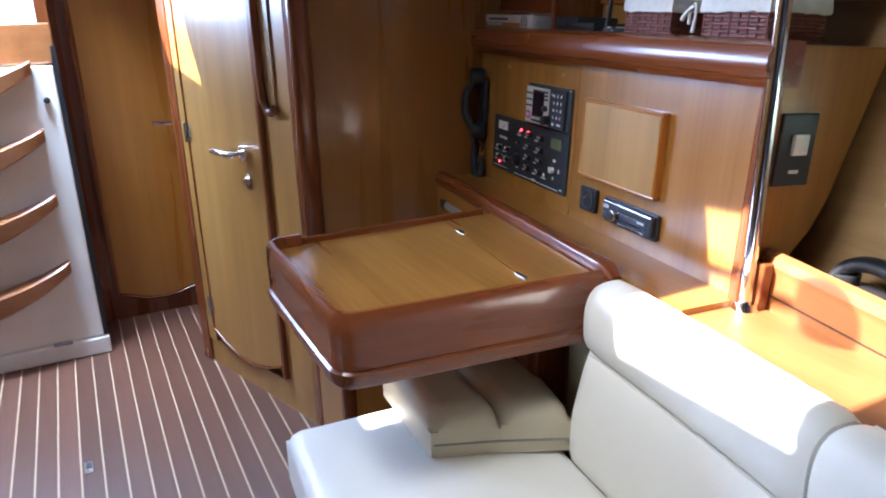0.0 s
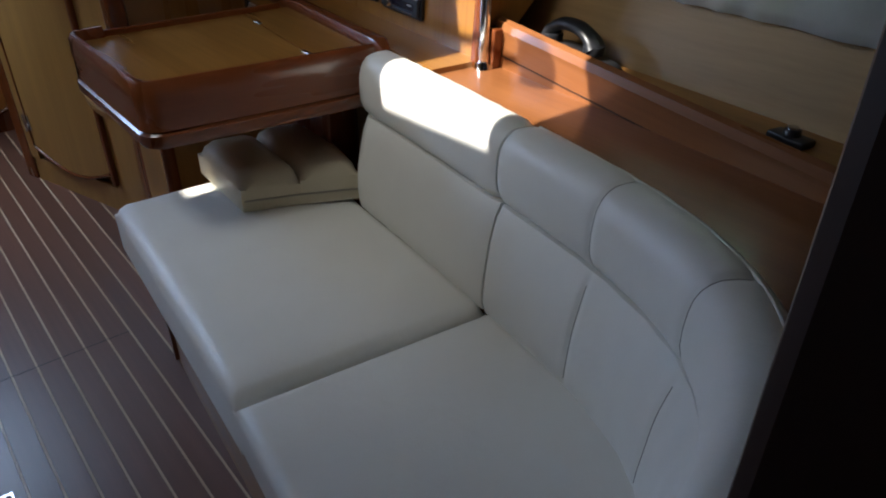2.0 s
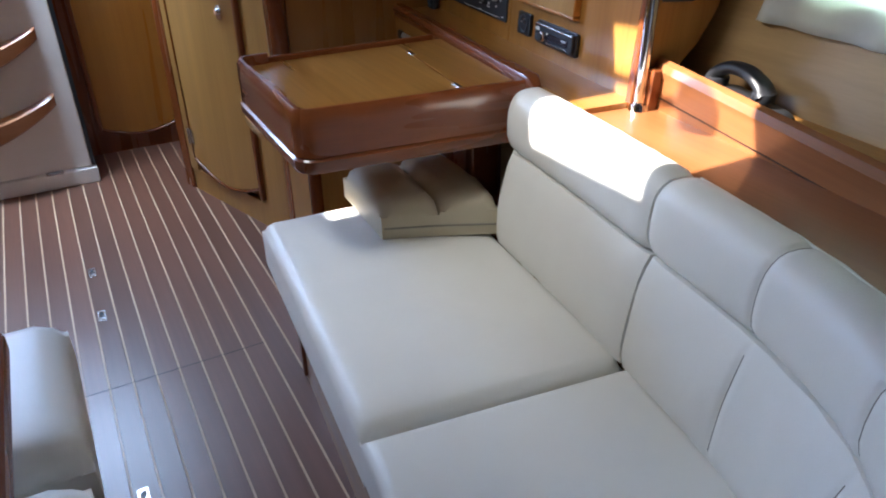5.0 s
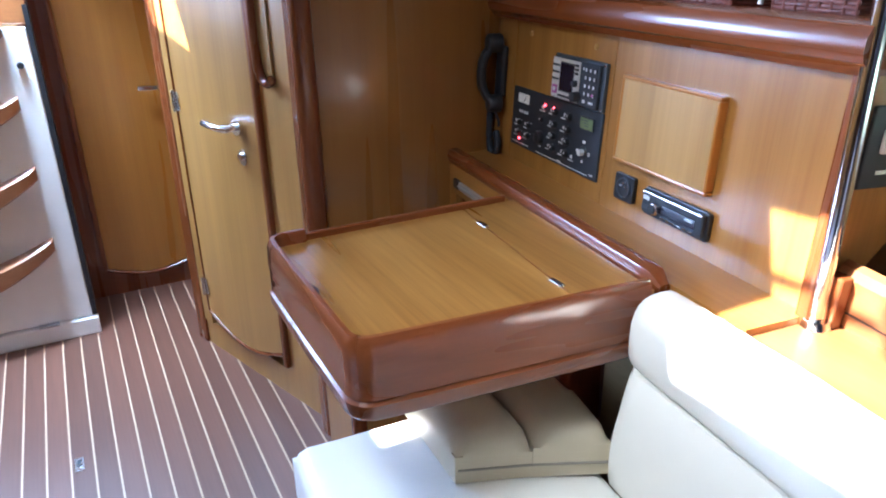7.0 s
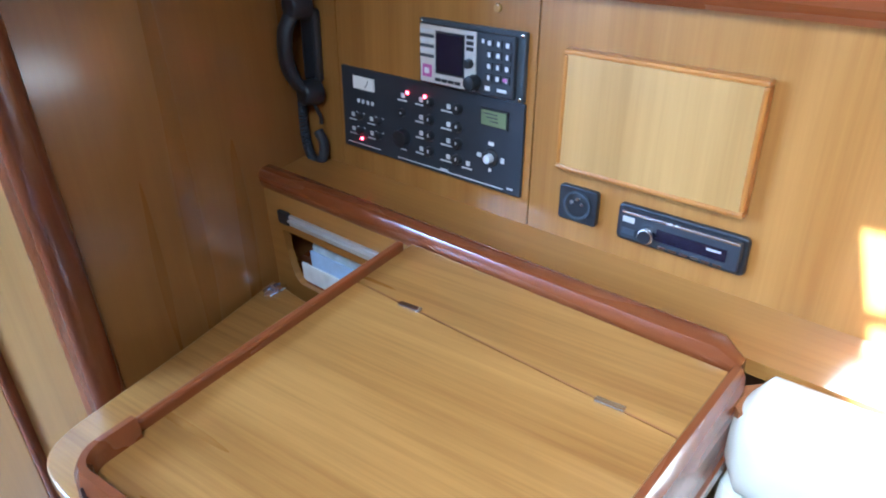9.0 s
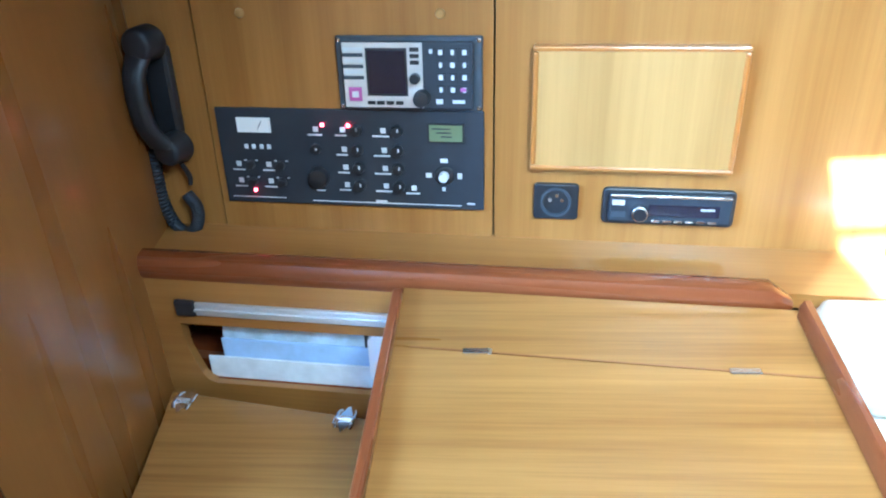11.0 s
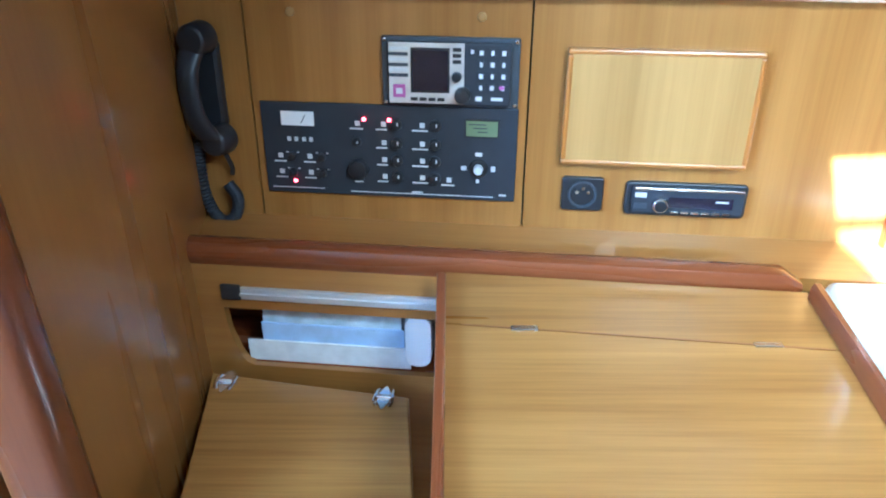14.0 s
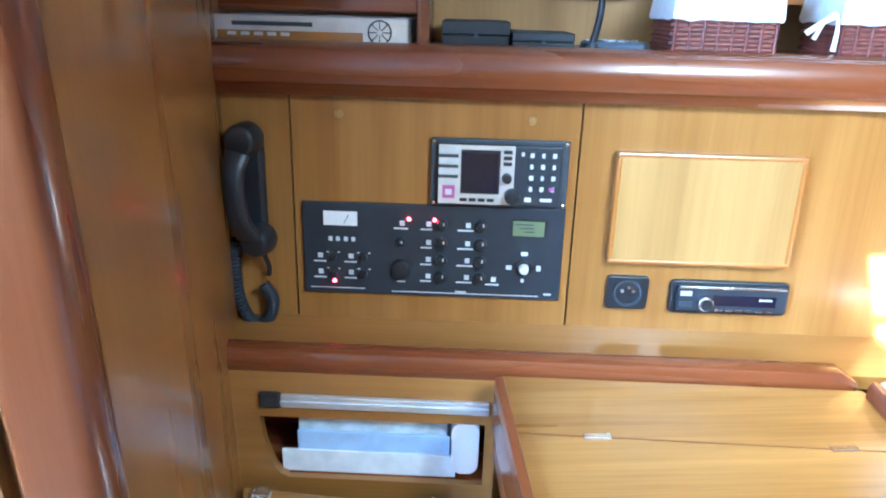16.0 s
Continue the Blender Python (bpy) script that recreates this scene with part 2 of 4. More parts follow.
def tube(points, r, n=10, bm=None, taper=None):
    own = bmesh.new()
    pts = [Vector(p) for p in points]
    rings, up = [], Vector((0.13, 0.27, 0.95)).normalized()
    for i, p in enumerate(pts):
        d = (pts[min(i + 1, len(pts) - 1)] - pts[max(i - 1, 0)]).normalized()
        a = d.cross(up)
        a = (a if a.length > 0.05 else d.cross(Vector((1, 0, 0)))).normalized()
        b = d.cross(a)
        rr = r if taper is None else r * taper(i / (len(pts) - 1))
        rings.append([own.verts.new(p + rr * (math.cos(2 * math.pi * k / n) * a + math.sin(2 * math.pi * k / n) * b)) for k in range(n)])
    skin(own, rings)
    return merge(bm, own)


def skin(bm, rings, closed=True, caps=True):
    for r0, r1 in zip(rings, rings[1:]):
        for k in range(len(r0) if closed else len(r0) - 1):
            j = (k + 1) % len(r0)
            bm.faces.new((r0[k], r0[j], r1[j], r1[k]))
    if caps and closed:
        bm.faces.new(list(reversed(rings[0])))
        bm.faces.new(rings[-1])


def sweep(path, profile, scale_ends=None, bm=None):
    """Sweep a closed profile of (out, up) along a level path of (x, y); out is to the right of the way."""
    own = bmesh.new()
    pts = [Vector((p[0], p[1])) for p in path]
    rings = []
    for i, p in enumerate(pts):
        a, b = pts[max(i - 1, 0)], pts[min(i + 1, len(pts) - 1)]
        d = (b - a).normalized()
        out = Vector((d.y, -d.x))
        prof = profile(i / (len(pts) - 1)) if callable(profile) else profile
        rings.append([own.verts.new((p.x + out.x * o, p.y + out.y * o, z)) for o, z in prof])
    skin(own, rings)
    bmesh.ops.recalc_face_normals(own, faces=own.faces)
    return merge(bm, own)


def rounded(x0, x1, y0, y1, r, n=6, corners=(1, 1, 1, 1)):
    """Outline of a rectangle with rounded corners, from the corner (x0, y0) round to (x1, y0), (x1, y1), (x0, y1)."""
    out = []
    for (cx, cy, a0), on, (px, py) in zip(((x0 + r, y0 + r, 180), (x1 - r, y0 + r, 270), (x1 - r, y1 - r, 0), (x0 + r, y1 - r, 90)), corners,
                                         ((x0, y0), (x1, y0), (x1, y1), (x0, y1))):
        if not on:
            out.append((px, py))
            continue
        for k in range(n + 1):
            a = radians(a0 + 90 * k / n)
            out.append((cx + r * math.cos(a), cy + r * math.sin(a)))
    return out


def upright(outline, y0, y1, bevel=0.0, bm=None):
    """A plate in the x-z plane, from y0 to y1."""
    own = prism(outline, -y1, -y0, bevel)
    return merge(bm, own, Matrix.Rotation(radians(90), 4, "X"))


# ---- structure ----
NAV = pose(1.5, 1.8, 1.0, -3.33, 0, -95.76)   # face of the chart panel: x forward, y outboard, z up
NAVUP = pose(1.5, 1.8, 0.0, 0, 0, -95.76)     # the same heading, upright, from the cabin sole

PITCH, FIRST = 0.0625, 1.014                   # spacing of the holly strips and the place of one of them
floor = thing("floor", "teak and holly cabin sole with pale strips", "floor", kind="structure")
part("subfloor", box(-1.55, 1.75, -1.6, 4.6, -0.06, -0.008), PLANK, floor)
part("plank_end", box(-1.55, 1.75, -1.6, -1.55, -0.008, 0.0), PLANK, floor)

ceiling = bmesh.new()
xs = sorted({-1.62, 1.95, *(v for h in SUN_OPENINGS for v in h[:2])})
ys = sorted({-1.65, 4.65, *(v for h in SUN_OPENINGS for v in h[2:])})
for xa, xb in zip(xs, xs[1:]):
    for ya, yb in zip(ys, ys[1:]):
        cx, cy = (xa + xb) / 2, (ya + yb) / 2
        if not any(h[0] < cx < h[1] and h[2] < cy < h[3] for h in SUN_OPENINGS):
            box(xa, xb, ya, yb, CEIL, CEIL + 0.05, bm=ceiling)
tagged(part("ceiling", ceiling, VINYL), "unseen cream vinyl headliner with openings added for the sun patches", "ceiling", kind="structure")


# half-clear disc and bar, added out of view to shadow the sunlit coaming
blocker_mat, vnt, vb = mat("half_clear_blocker", 0.5, 0, (0.8, 0.74, 0.66))
clear, half_clear = vnt.nodes.new("ShaderNodeBsdfTransparent"), vnt.nodes.new("ShaderNodeMixShader")
half_clear.inputs[0].default_value = 0.52
vnt.links.new(vb.outputs[0], half_clear.inputs[1])
vnt.links.new(clear.outputs[0], half_clear.inputs[2])
vnt.links.new(half_clear.outputs[0], vnt.nodes["Material Output"].inputs[0])
sun_blocker = thing("hatch_sun_blocker", "added unseen disc and bar that shape the sun through the ceiling opening", "hatch", kind="structure")
part("shadow_disc", cyl((0.395, 1.365, CEIL + 0.034), (0.395, 1.365, CEIL + 0.040), 0.062, 32), blocker_mat, sun_blocker, "added half-clear disc that casts the round coaming shadow", 40)
part("blocker_bar", box(0.386, 0.404, 1.43, 1.60, CEIL + 0.034, CEIL + 0.040), STEEL, sun_blocker)


def wall(name, x0, x1, y0, y1, z0, z1, material, label):
    return tagged(part(name, box(x0, x1, y0, y1, z0, z1), material), label, "wall", kind="structure")


wall("wall_port", -1.62, -1.56, -1.65, 4.65, -0.06, CEIL, TEAK_Z, "plain veneered wall on the port side")
wall("wall_aft", -1.56, 1.9, 4.55, 4.62, -0.06, CEIL, TEAK_Z, "plain veneered wall behind the companionway")
wall("wall_forward", -1.56, 1.9, -1.62, -1.55, -0.06, CEIL, TEAK_Z, "plain veneered wall of the fore cabin")
# doorway bulkhead beside which the camera stands; the doorway's shade is in its near-black colour
bulk = thing("bulkhead_forward", "mahogany-trimmed bulkhead at the end of the settee, darkened in colour for shade", "wall", kind="structure")
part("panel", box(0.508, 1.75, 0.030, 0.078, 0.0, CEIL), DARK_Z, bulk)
# unseen panel added to keep light from the port side off the jamb
part("light_blocker", box(-1.56, -0.28, 0.045, 0.100, 0.0, CEIL), DARK_Z, bulk)
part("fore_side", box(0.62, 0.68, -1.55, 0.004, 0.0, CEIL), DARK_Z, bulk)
part("jamb", box(0.474, 0.508, 0.002, 0.084, 0.0, CEIL, 0.006), DARK_Z, bulk, "mahogany door jamb, darkened in colour for shade")
for z in (0.55, 0.92, 1.3):
    part("screw", cyl((0.4745, 0.04, z), (0.4715, 0.04, z), 0.005, 12), GREYP, bulk)


def hullx(y, z):
    return 1.605 + 0.35 * (z - 0.9) + 0.085 * (y - 1.17)


# lining of the ship's side, with an opening for the window
WY0, WY1, WZ0, WZ1 = 0.535, 0.995, 1.055, 1.160
hull = bmesh.new()
for ya, yb in ((-1.6, WY0), (WY0, WY1), (WY1, 4.6)):
    for za, zb in ((-0.06, WZ0), (WZ0, WZ1), (WZ1, CEIL)):
        if (ya, za) == (WY0, WZ0):
            continue
        v = [hull.verts.new((hullx(y, z) + d, y, z)) for d in (0, 0.05) for y, z in ((ya, za), (yb, za), (yb, zb), (ya, zb))]
        for f in ((0, 1, 2, 3), (7, 6, 5, 4), (0, 4, 5, 1), (1, 5, 6, 2), (2, 6, 7, 3), (3, 7, 4, 0)):
            hull.faces.new([v[k] for k in f])
bmesh.ops.remove_doubles(hull, verts=hull.verts, dist=0.0005)
tagged(part("wall_starboard", hull, HULL_Y), "slatted pale wood lining of the ship's side", "wall", kind="structure")

# after bulkhead beside the chart seat, slightly hollow
aft = thing("bulkhead_aft", "varnished teak bulkhead beside the chart seat", "wall", kind="structure")
ring = smooth_line([(1.74, 2.350, 0), (1.56, 2.336, 0), (1.37, 2.320, 0), (1.2, 2.318, 0), (1.01, 2.345, 0)], 5)
outline = [(p.x, p.y) for p in ring] + [(p.x, p.y + 0.03) for p in reversed(ring)]
part("panel", prism(outline, 0, CEIL), RICH_Z, aft, smooth=40)
pil = thing("pillar", "rounded red-brown mahogany corner pillar", "pillar", kind="structure")
part("post", prism(rounded(0.966, 1.023, 2.322, 2.405, 0.022, 6), 0, CEIL), MAHO_Z, pil, smooth=40)

# wall with the cabin door, from the corner post to the pillar
A, B = Vector((0.750, 3.130, 0)), Vector((0.985, 2.425, 0))
along = (B - A).normalized()
DOORM = Matrix.Translation(A) @ Matrix(((along.x, -along.y, 0, 0), (along.y, along.x, 0, 0), (0, 0, 1, 0), (0, 0, 0, 1)))
L = (B - A).length                              # local x along the wall, y outboard
dw = thing("wall_door", "veneered wall round the cabin door with mahogany trim", "wall", DOORM, kind="structure")
part("base_panel", box(0.0, L, 0.006, 0.03, 0, 0.10), DOOR_Z, dw)
part("side_panel", box(0.565, L, 0.004, 0.03, 0.10, CEIL), DOOR_Z, dw)
part("corner_post", box(-0.035, 0.03, -0.004, 0.05, 0, CEIL, 0.008), MAHO_Z, dw)
part("hinge_stile", box(0.03, 0.085, 0.0, 0.03, 0.10, CEIL), DOOR_Z, dw)
part("backing", box(0.0, L, 0.031, 0.05, 0, CEIL), DOOR_Z, dw)
trim = prism(rounded(0.555, 0.578, -0.012, 0.012, 0.008, 4), 0.12, CEIL)
part("trim", trim, MAHO_Z, dw, smooth=40)
# long hand hole with a mahogany edge
hole = thing("grab_slot", "tall dark-edged hand grip let into the veneered wall", "handle", DOORM)
slot = rounded(0.60, 0.655, 1.03, 1.80, 0.026, 8)
part("recess", upright(slot, -0.002, 0.003), PALE_Z, hole)
grip = tube([(x, -0.010, z) for x, z in [(0.597, 1.82)] + [(0.597, 1.60), (0.597, 1.35), (0.598, 1.15), (0.605, 1.075), (0.622, 1.045), (0.645, 1.04), (0.662, 1.05)]], 0.014, 10)
part("edge", grip, MAHO_Z, hole, smooth=60)

# passage behind, with the second door
wall("wall_passage", 0.865, 0.92, 3.10, 3.74, 0, CEIL, DOOR_O, "veneered side wall of the short passage")
wall("wall_back", 0.36, 0.92, 3.74, 3.80, 0, CEIL, DOOR_O, "veneered wall behind the passage door")
wall("wall_ladder", 0.36, 0.40, 3.46, 3.74, 0, CEIL, MAHO_Z, "dark wooden side wall behind the companionway steps")


def lever(parent, m, flip=1):
    h = part("handle", merge(tube([(0, -0.012, 0), (0, -0.045, 0), (-0.015 * flip, -0.055, 0), (-0.05 * flip, -0.056, 0.001), (-0.115 * flip, -0.052, 0.003)], 0.0105, 12),
                             cyl((0, 0.0, 0), (0, -0.014, 0), 0.024, 20)), CHROME, parent, "chrome lever handle", 50)
    h.matrix_local = m
    return h


d1 = thing("door_1", "closed veneered cabin door with arched foot and chrome lever", "door", DOORM, kind="structure")
leaf = [(0.088, 0.165)] + [(0.088 + 0.462 * k / 14, 0.165 - 0.062 * math.sin(math.pi * k / 14)) for k in range(1, 14)] + [(0.55, 0.165), (0.55, 1.82), (0.088, 1.82)]
part("leaf", upright(leaf, -0.006, 0.012, 0.002), DOOR_Z, d1)
arch = [(0.088 + 0.462 * k / 14, -0.004, 0.158 - 0.062 * math.sin(math.pi * k / 14)) for k in range(15)]
part("foot_trim", tube(arch, 0.006, 8), MAHO_X, d1, smooth=50)
part("edge_trim", box(0.086, 0.092, -0.010, 0.0, 0.16, 1.82), MAHO_Z, d1)
lever(d1, pose(0.462, -0.006, 0.895), 1)
part("lock_plate", merge(prism(rounded(-0.016, 0.016, -0.024, 0.024, 0.012, 5), 0, 0.006), cyl((0, 0.003, 0.004), (0, 0.003, 0.016), 0.010, 14)), CHROME, d1, "chrome lock rosette", 50).matrix_local = pose(0.468, -0.006, 0.805, 90, 0, 0)
for z in (0.26, 0.925):
    part("hinge", merge(cyl((0.085, -0.012, z - 0.035), (0.085, -0.012, z + 0.035), 0.007, 10), box(0.086, 0.11, -0.010, -0.006, z - 0.03, z + 0.03)), STEEL, d1, "steel hinge", 40)

d2 = thing("door_2", "closed warm orange-brown cabin door in the passage", "door", Matrix.Translation((0.40, 3.735, 0)), kind="structure")
leaf = [(0.075, 0.13)] + [(0.075 + 0.37 * k / 14, 0.13 - 0.045 * math.sin(math.pi * k / 14)) for k in range(1, 14)] + [(0.445, 0.13), (0.445, 1.82), (0.075, 1.82)]
part("surround", box(0.0, 0.46, -0.010, 0.0, 0.0, CEIL), MAHO_Z, d2)
part("leaf", upright(leaf, -0.026, -0.012, 0.003), DOOR_O, d2)
part("foot_trim", tube([(0.075 + 0.37 * k / 14, -0.024, 0.122 - 0.045 * math.sin(math.pi * k / 14)) for k in range(15)], 0.007, 8), MAHO_X, d2, smooth=50)
part("edge_trim", box(0.055, 0.074, -0.032, -0.012, 0.12, 1.82, 0.005), MAHO_Z, d2)
lever(d2, pose(0.43, -0.028, 0.876), 1)

# ---- companionway steps ----
st = thing("companionway_steps", "cream companionway ladder front with curved wooden treads", "stairs", Matrix.Translation((0, 3.40, 0)))
part("front_panel", box(-0.05, 0.385, 0.0, 0.03, 0.075, 1.150, 0.006), WHITE, st, "cream gelcoat panel")
part("plinth", box(-0.06, 0.405, -0.012, 0.03, 0.0, 0.07, 0.006), WHITE, st)
part("top_board", box(-0.34, 0.40, 0.02, 0.05, 1.158, 1.298, 0.006), COAM_Y, st, "brown wooden washboard sill")
part("side_edge", box(0.387, 0.402, 0.004, 0.20, 0.075, 1.22), BLACK, st, "black rubber edge seal")
def lip(x):
    """Depth of a tread's front edge, thinning towards its raised end."""
    return 0.042 * min(1.0, (0.335 - x) / 0.28)


for z in (0.285, 0.555, 0.80, 1.04):
    front = [(0.315 - 0.33 * k / 20, -0.030 - 0.060 * math.sin(math.pi * k / 26) ** 0.6) for k in range(21)]
    own = bmesh.new()
    rings = [[own.verts.new((x, y1, 0.10 * ((x + 0.12) / 0.43) ** 2 + dz)) for y1, dz in ((0.0, 0.030), (y + 0.010, 0.032), (y, 0.024), (y + 0.002, -0.008 - lip(x)), (y + 0.012, -0.015 - lip(x)), (0.0, -0.010 - lip(x)))] for x, y in front]
    skin(own, rings)
    part("tread", own, TREAD_X, st, "curved varnished wooden tread", 40).matrix_local = pose(0, 0, z)
corner = [(0.36, 1.30), (0.36, 1.86), (0.25, 1.86)] + [(0.25 + 0.06 * math.sin(a), 1.36 - 0.06 * math.cos(a)) for a in np.linspace(math.pi / 2, 0, 7)]
part("opening_corner", upright(corner, 0.03, 0.05), WHITE, st, "rounded cream edge of the companionway")
part("latch", merge(box(0.20, 0.27, -0.014, 0.0, 0.066, 0.082, 0.003), cyl((0.2, -0.014, 0.074), (0.27, -0.014, 0.074), 0.006, 10)), STEEL, st, "steel hinge", 40)
part("knob", cyl((0.345, 0.0, 1.03), (0.345, -0.02, 1.03), 0.011, 14, bevel=0.003), BLACK, st)

tagged(part("backdrop_sky", box(-0.60, 0.35, 3.60, 3.61, 1.26, CEIL), SKYLIGHT), "bright sky beyond the open companionway", "sky", kind="structure")

# ---- chart panel and cabinet ----
cab = thing("chart_cabinet", "teak-veneered chart table cabinet with instrument panel", "cabinet", NAV)
part("panel", box(-0.558, -0.4355, 0.0, 0.02, -0.19, 0.20), TEAK_Z, cab)
part("panel", box(-0.4325, 0.0125, 0.0, 0.02, -0.19, 0.20), TEAK_Z, cab)
part("panel", box(0.0155, 0.605, 0.0, 0.02, -0.19, 0.20), TEAK_Z, cab)
part("backing", box(-0.56, 0.60, 0.021, 0.03, -0.19, 0.20), BLACK, cab)
prof = [(0.0, 0.195), (-0.022, 0.193), (-0.026, 0.200), (-0.030, 0.200), (-0.034, 0.207), (-0.042, 0.212), (-0.047, 0.225), (-0.046, 0.245), (-0.038, 0.260), (-0.022, 0.268), (0.0, 0.270), (0.03, 0.268), (0.03, 0.195)]
rail = bmesh.new()
rings = [[rail.verts.new((x, y, z)) for y, z in prof] for x in np.linspace(-0.558, 0.62, 14)]
skin(rail, rings)
part("top_rail", rail, MAHO_X, cab, "rounded red-brown mahogany rail", 35)
part("shelf_board", box(-0.556, 0.60, 0.03, 0.36, 0.245, 0.262), TEAK_X, cab)
end = [(0.01, -0.20), (0.135, -0.06), (0.165, 0.0), (0.245, 0.258), (0.01, 0.262)]
own = prism(end, 0.585, 0.605)
part("end_panel", merge(None, own, Matrix(((0, 0, 1, 0), (1, 0, 0, 0), (0, 1, 0, 0), (0, 0, 0, 1)))), TEAK_Z, cab)
part("end_trim", box(0.588, 0.612, -0.018, 0.012, -0.20, 0.20, 0.006), MAHO_Z, cab)

# counter with its fiddle, and the cabinet below (upright frame)
low = thing("chart_counter", "narrow veneered counter behind the chart table with mahogany fiddle", "counter", NAVUP)
part("counter_top", box(-0.556, 0.60, -0.135, 0.0, 0.80, 0.822), TEAK_X, low)
fid = [(-0.166, 0.812), (-0.168, 0.832), (-0.163, 0.841), (-0.155, 0.844), (-0.138, 0.844), (-0.131, 0.841), (-0.128, 0.834), (-0.128, 0.80), (-0.15, 0.79)]
fb = bmesh.new()
ringsx = []
for x, k in ((-0.556, 1.0), (0.36, 1.0), (0.395, 1.0), (0.425, 0.55)):
    ringsx.append([fb.verts.new((x, y if k == 1 else -0.150 + (y + 0.150) * k, z if k == 1 else 0.80 + (z - 0.80) * k)) for y, z in fid])
skin(fb, ringsx)
part("fiddle", fb, MAHO_X, low, "mahogany fiddle rail", 35)
front = bmesh.new()
FX0, FX1 = -0.545, -0.10
HX0, HX1, HZ0, HZ1 = -0.474, -0.116, 0.608, 0.724
SX0, SX1, SZ0, SZ1 = -0.455, -0.112, 0.746, 0.768
for xa, xb, za, zb in ((FX0, FX1, 0.0, HZ0), (FX0, HX0, HZ0, HZ1), (HX1, FX1, HZ0, HZ1), (FX0, FX1, HZ1, 0.812)):
    box(xa, xb, -0.161, -0.145, za, zb, bm=front)
upright([(HX0, HZ0), (HX0 + 0.046, HZ0), (HX0 + 0.034, HZ0 + 0.006), (HX0 + 0.026, HZ0 + 0.018), (HX0 + 0.012, HZ0 + 0.066), (HX0 + 0.008, HZ1), (HX0, HZ1)], -0.161, -0.145, bm=front)
part("front_panel", front, TEAK_X, low)
part("locker_back", box(FX0, FX1, -0.02, -0.01, 0.5, 0.79), MAHO_X, low)
part("locker_floor", box(FX0, FX1, -0.15, -0.02, 0.585, 0.6085), MAHO_X, low)
part("slider", merge(box(-0.430, SX1, -0.169, -0.161, SZ0, SZ1, 0.002), box(-0.43, SX1, -0.172, -0.169, 0.755, 0.759)), ALU, low, "aluminium slide rail")
part("slider_end", box(-0.463, -0.430, -0.171, -0.161, 0.744, 0.772, 0.004), BLACK, low, "black end cap")

bookl = thing("chart_papers", "papers and chart folders lying in the open locker", "papers", NAVUP)
part("folder", box(-0.44, -0.16, -0.146, -0.142, 0.609, 0.650), PAPER, bookl)
part("booklet", box(-0.415, -0.170, -0.141, -0.136, 0.609, 0.684, 0.002), BLUEP, bookl)
own = bmesh.new()
rings = []
for k in range(13):
    x = -0.413 + 0.245 * k / 12
    w = 0.004 * math.sin(k * 2.3) + 0.002 * math.sin(k * 5.1)
    rings.append([own.verts.new((x, y, z)) for y, z in ((-0.134, 0.69 + w), (-0.126 + w, 0.712), (-0.100, 0.720 + 0.5 * w), (-0.07, 0.715), (-0.07, 0.609), (-0.134, 0.609))])
skin(own, rings)
part("sleeve", own, SLEEVE, bookl, "crumpled clear plastic sleeve", 60)
for x, y, top, mm in ((-0.158, -0.135, 0.700, SLEEVE), (-0.150, -0.138, 0.690, BLACK), (-0.172, -0.139, 0.714, BLACK)):
    part("upright_folder", box(x - 0.003, x + 0.003, y, -0.05, 0.609, top, 0.001), mm, bookl)

white_box = upright([(-0.146 + x, 0.668 + z) for x, z in rounded(-0.022, 0.022, -0.050, 0.050, 0.018, 5)], -0.150, -0.060, 0.003)
part("plastic_box", white_box, WHITE, bookl, "white plastic box with rounded corners", 40)
# pale block added to fill the gap between seat and table
part("plinth", box(-0.105, 0.10, -0.30, -0.165, 0.0, 0.11, 0.012), WHITE, low, "pale block added below the counter")

# ---- chart table ----
tb = thing("chart_table", "lift-top chart table with mahogany rim and veneered top", "table")
xb = lambda y: 1.284 + 0.1035 * (y - 1.4)
part("back_leaf", prism([(1.150, 1.404), (xb(1.392) + 0.003, 1.392), (xb(1.914) + 0.003, 1.914), (1.208, 1.914)], 0.795, 0.820), TEAK_Y, tb)
part("lid", prism([(0.769, 1.4405), (1.146, 1.4045), (1.204, 1.914), (0.797, 1.914), (0.779, 1.905), (0.771, 1.888)], 0.795, 0.820), TEAK_Y, tb, "liftable veneered lid")
part("tray", prism([(0.772, 1.4455), (1.25, 1.40), (1.30, 1.91), (0.772, 1.91)], 0.735, 0.794), MAHO_Y, tb)


def table_path(r=0.045):
    pts = [(1.268, 1.378)]
    pts += [(1.0, 1.405), (0.797, 1.4268)]
    c = (0.791, 1.4733)
    for k in range(7):
        a = radians(-92 - 88 * k / 6)
        pts.append((c[0] + r * math.cos(a), c[1] + r * math.sin(a)))
    pts += [(0.746, 1.65), (0.747, 1.86)]
    c = (0.792, 1.882)
    for k in range(7):
        a = radians(180 - 90 * k / 6)
        pts.append((c[0] + r * math.cos(a), c[1] + r * math.sin(a)))
    pts += [(0.835, 1.927)]
    return pts


rimp = [(0.0, 0.742), (0.003, 0.765), (0.0, 0.800), (0.003, 0.836), (0.009, 0.846), (0.017, 0.846), (0.021, 0.838), (0.021, 0.742)]
TP = table_path()
part("rim", sweep(TP[6:], rimp), MAHO_Y, tb, "rounded mahogany rim", 35)
part("side_rim", sweep(TP[:7], rimp), MAHO_X, tb, "rounded mahogany rim", 35)
part("rim_joint", box(0.7458, 0.749, 1.872, 1.8729, 0.743, 0.842), DARK_Z, tb, "dark glued joint")
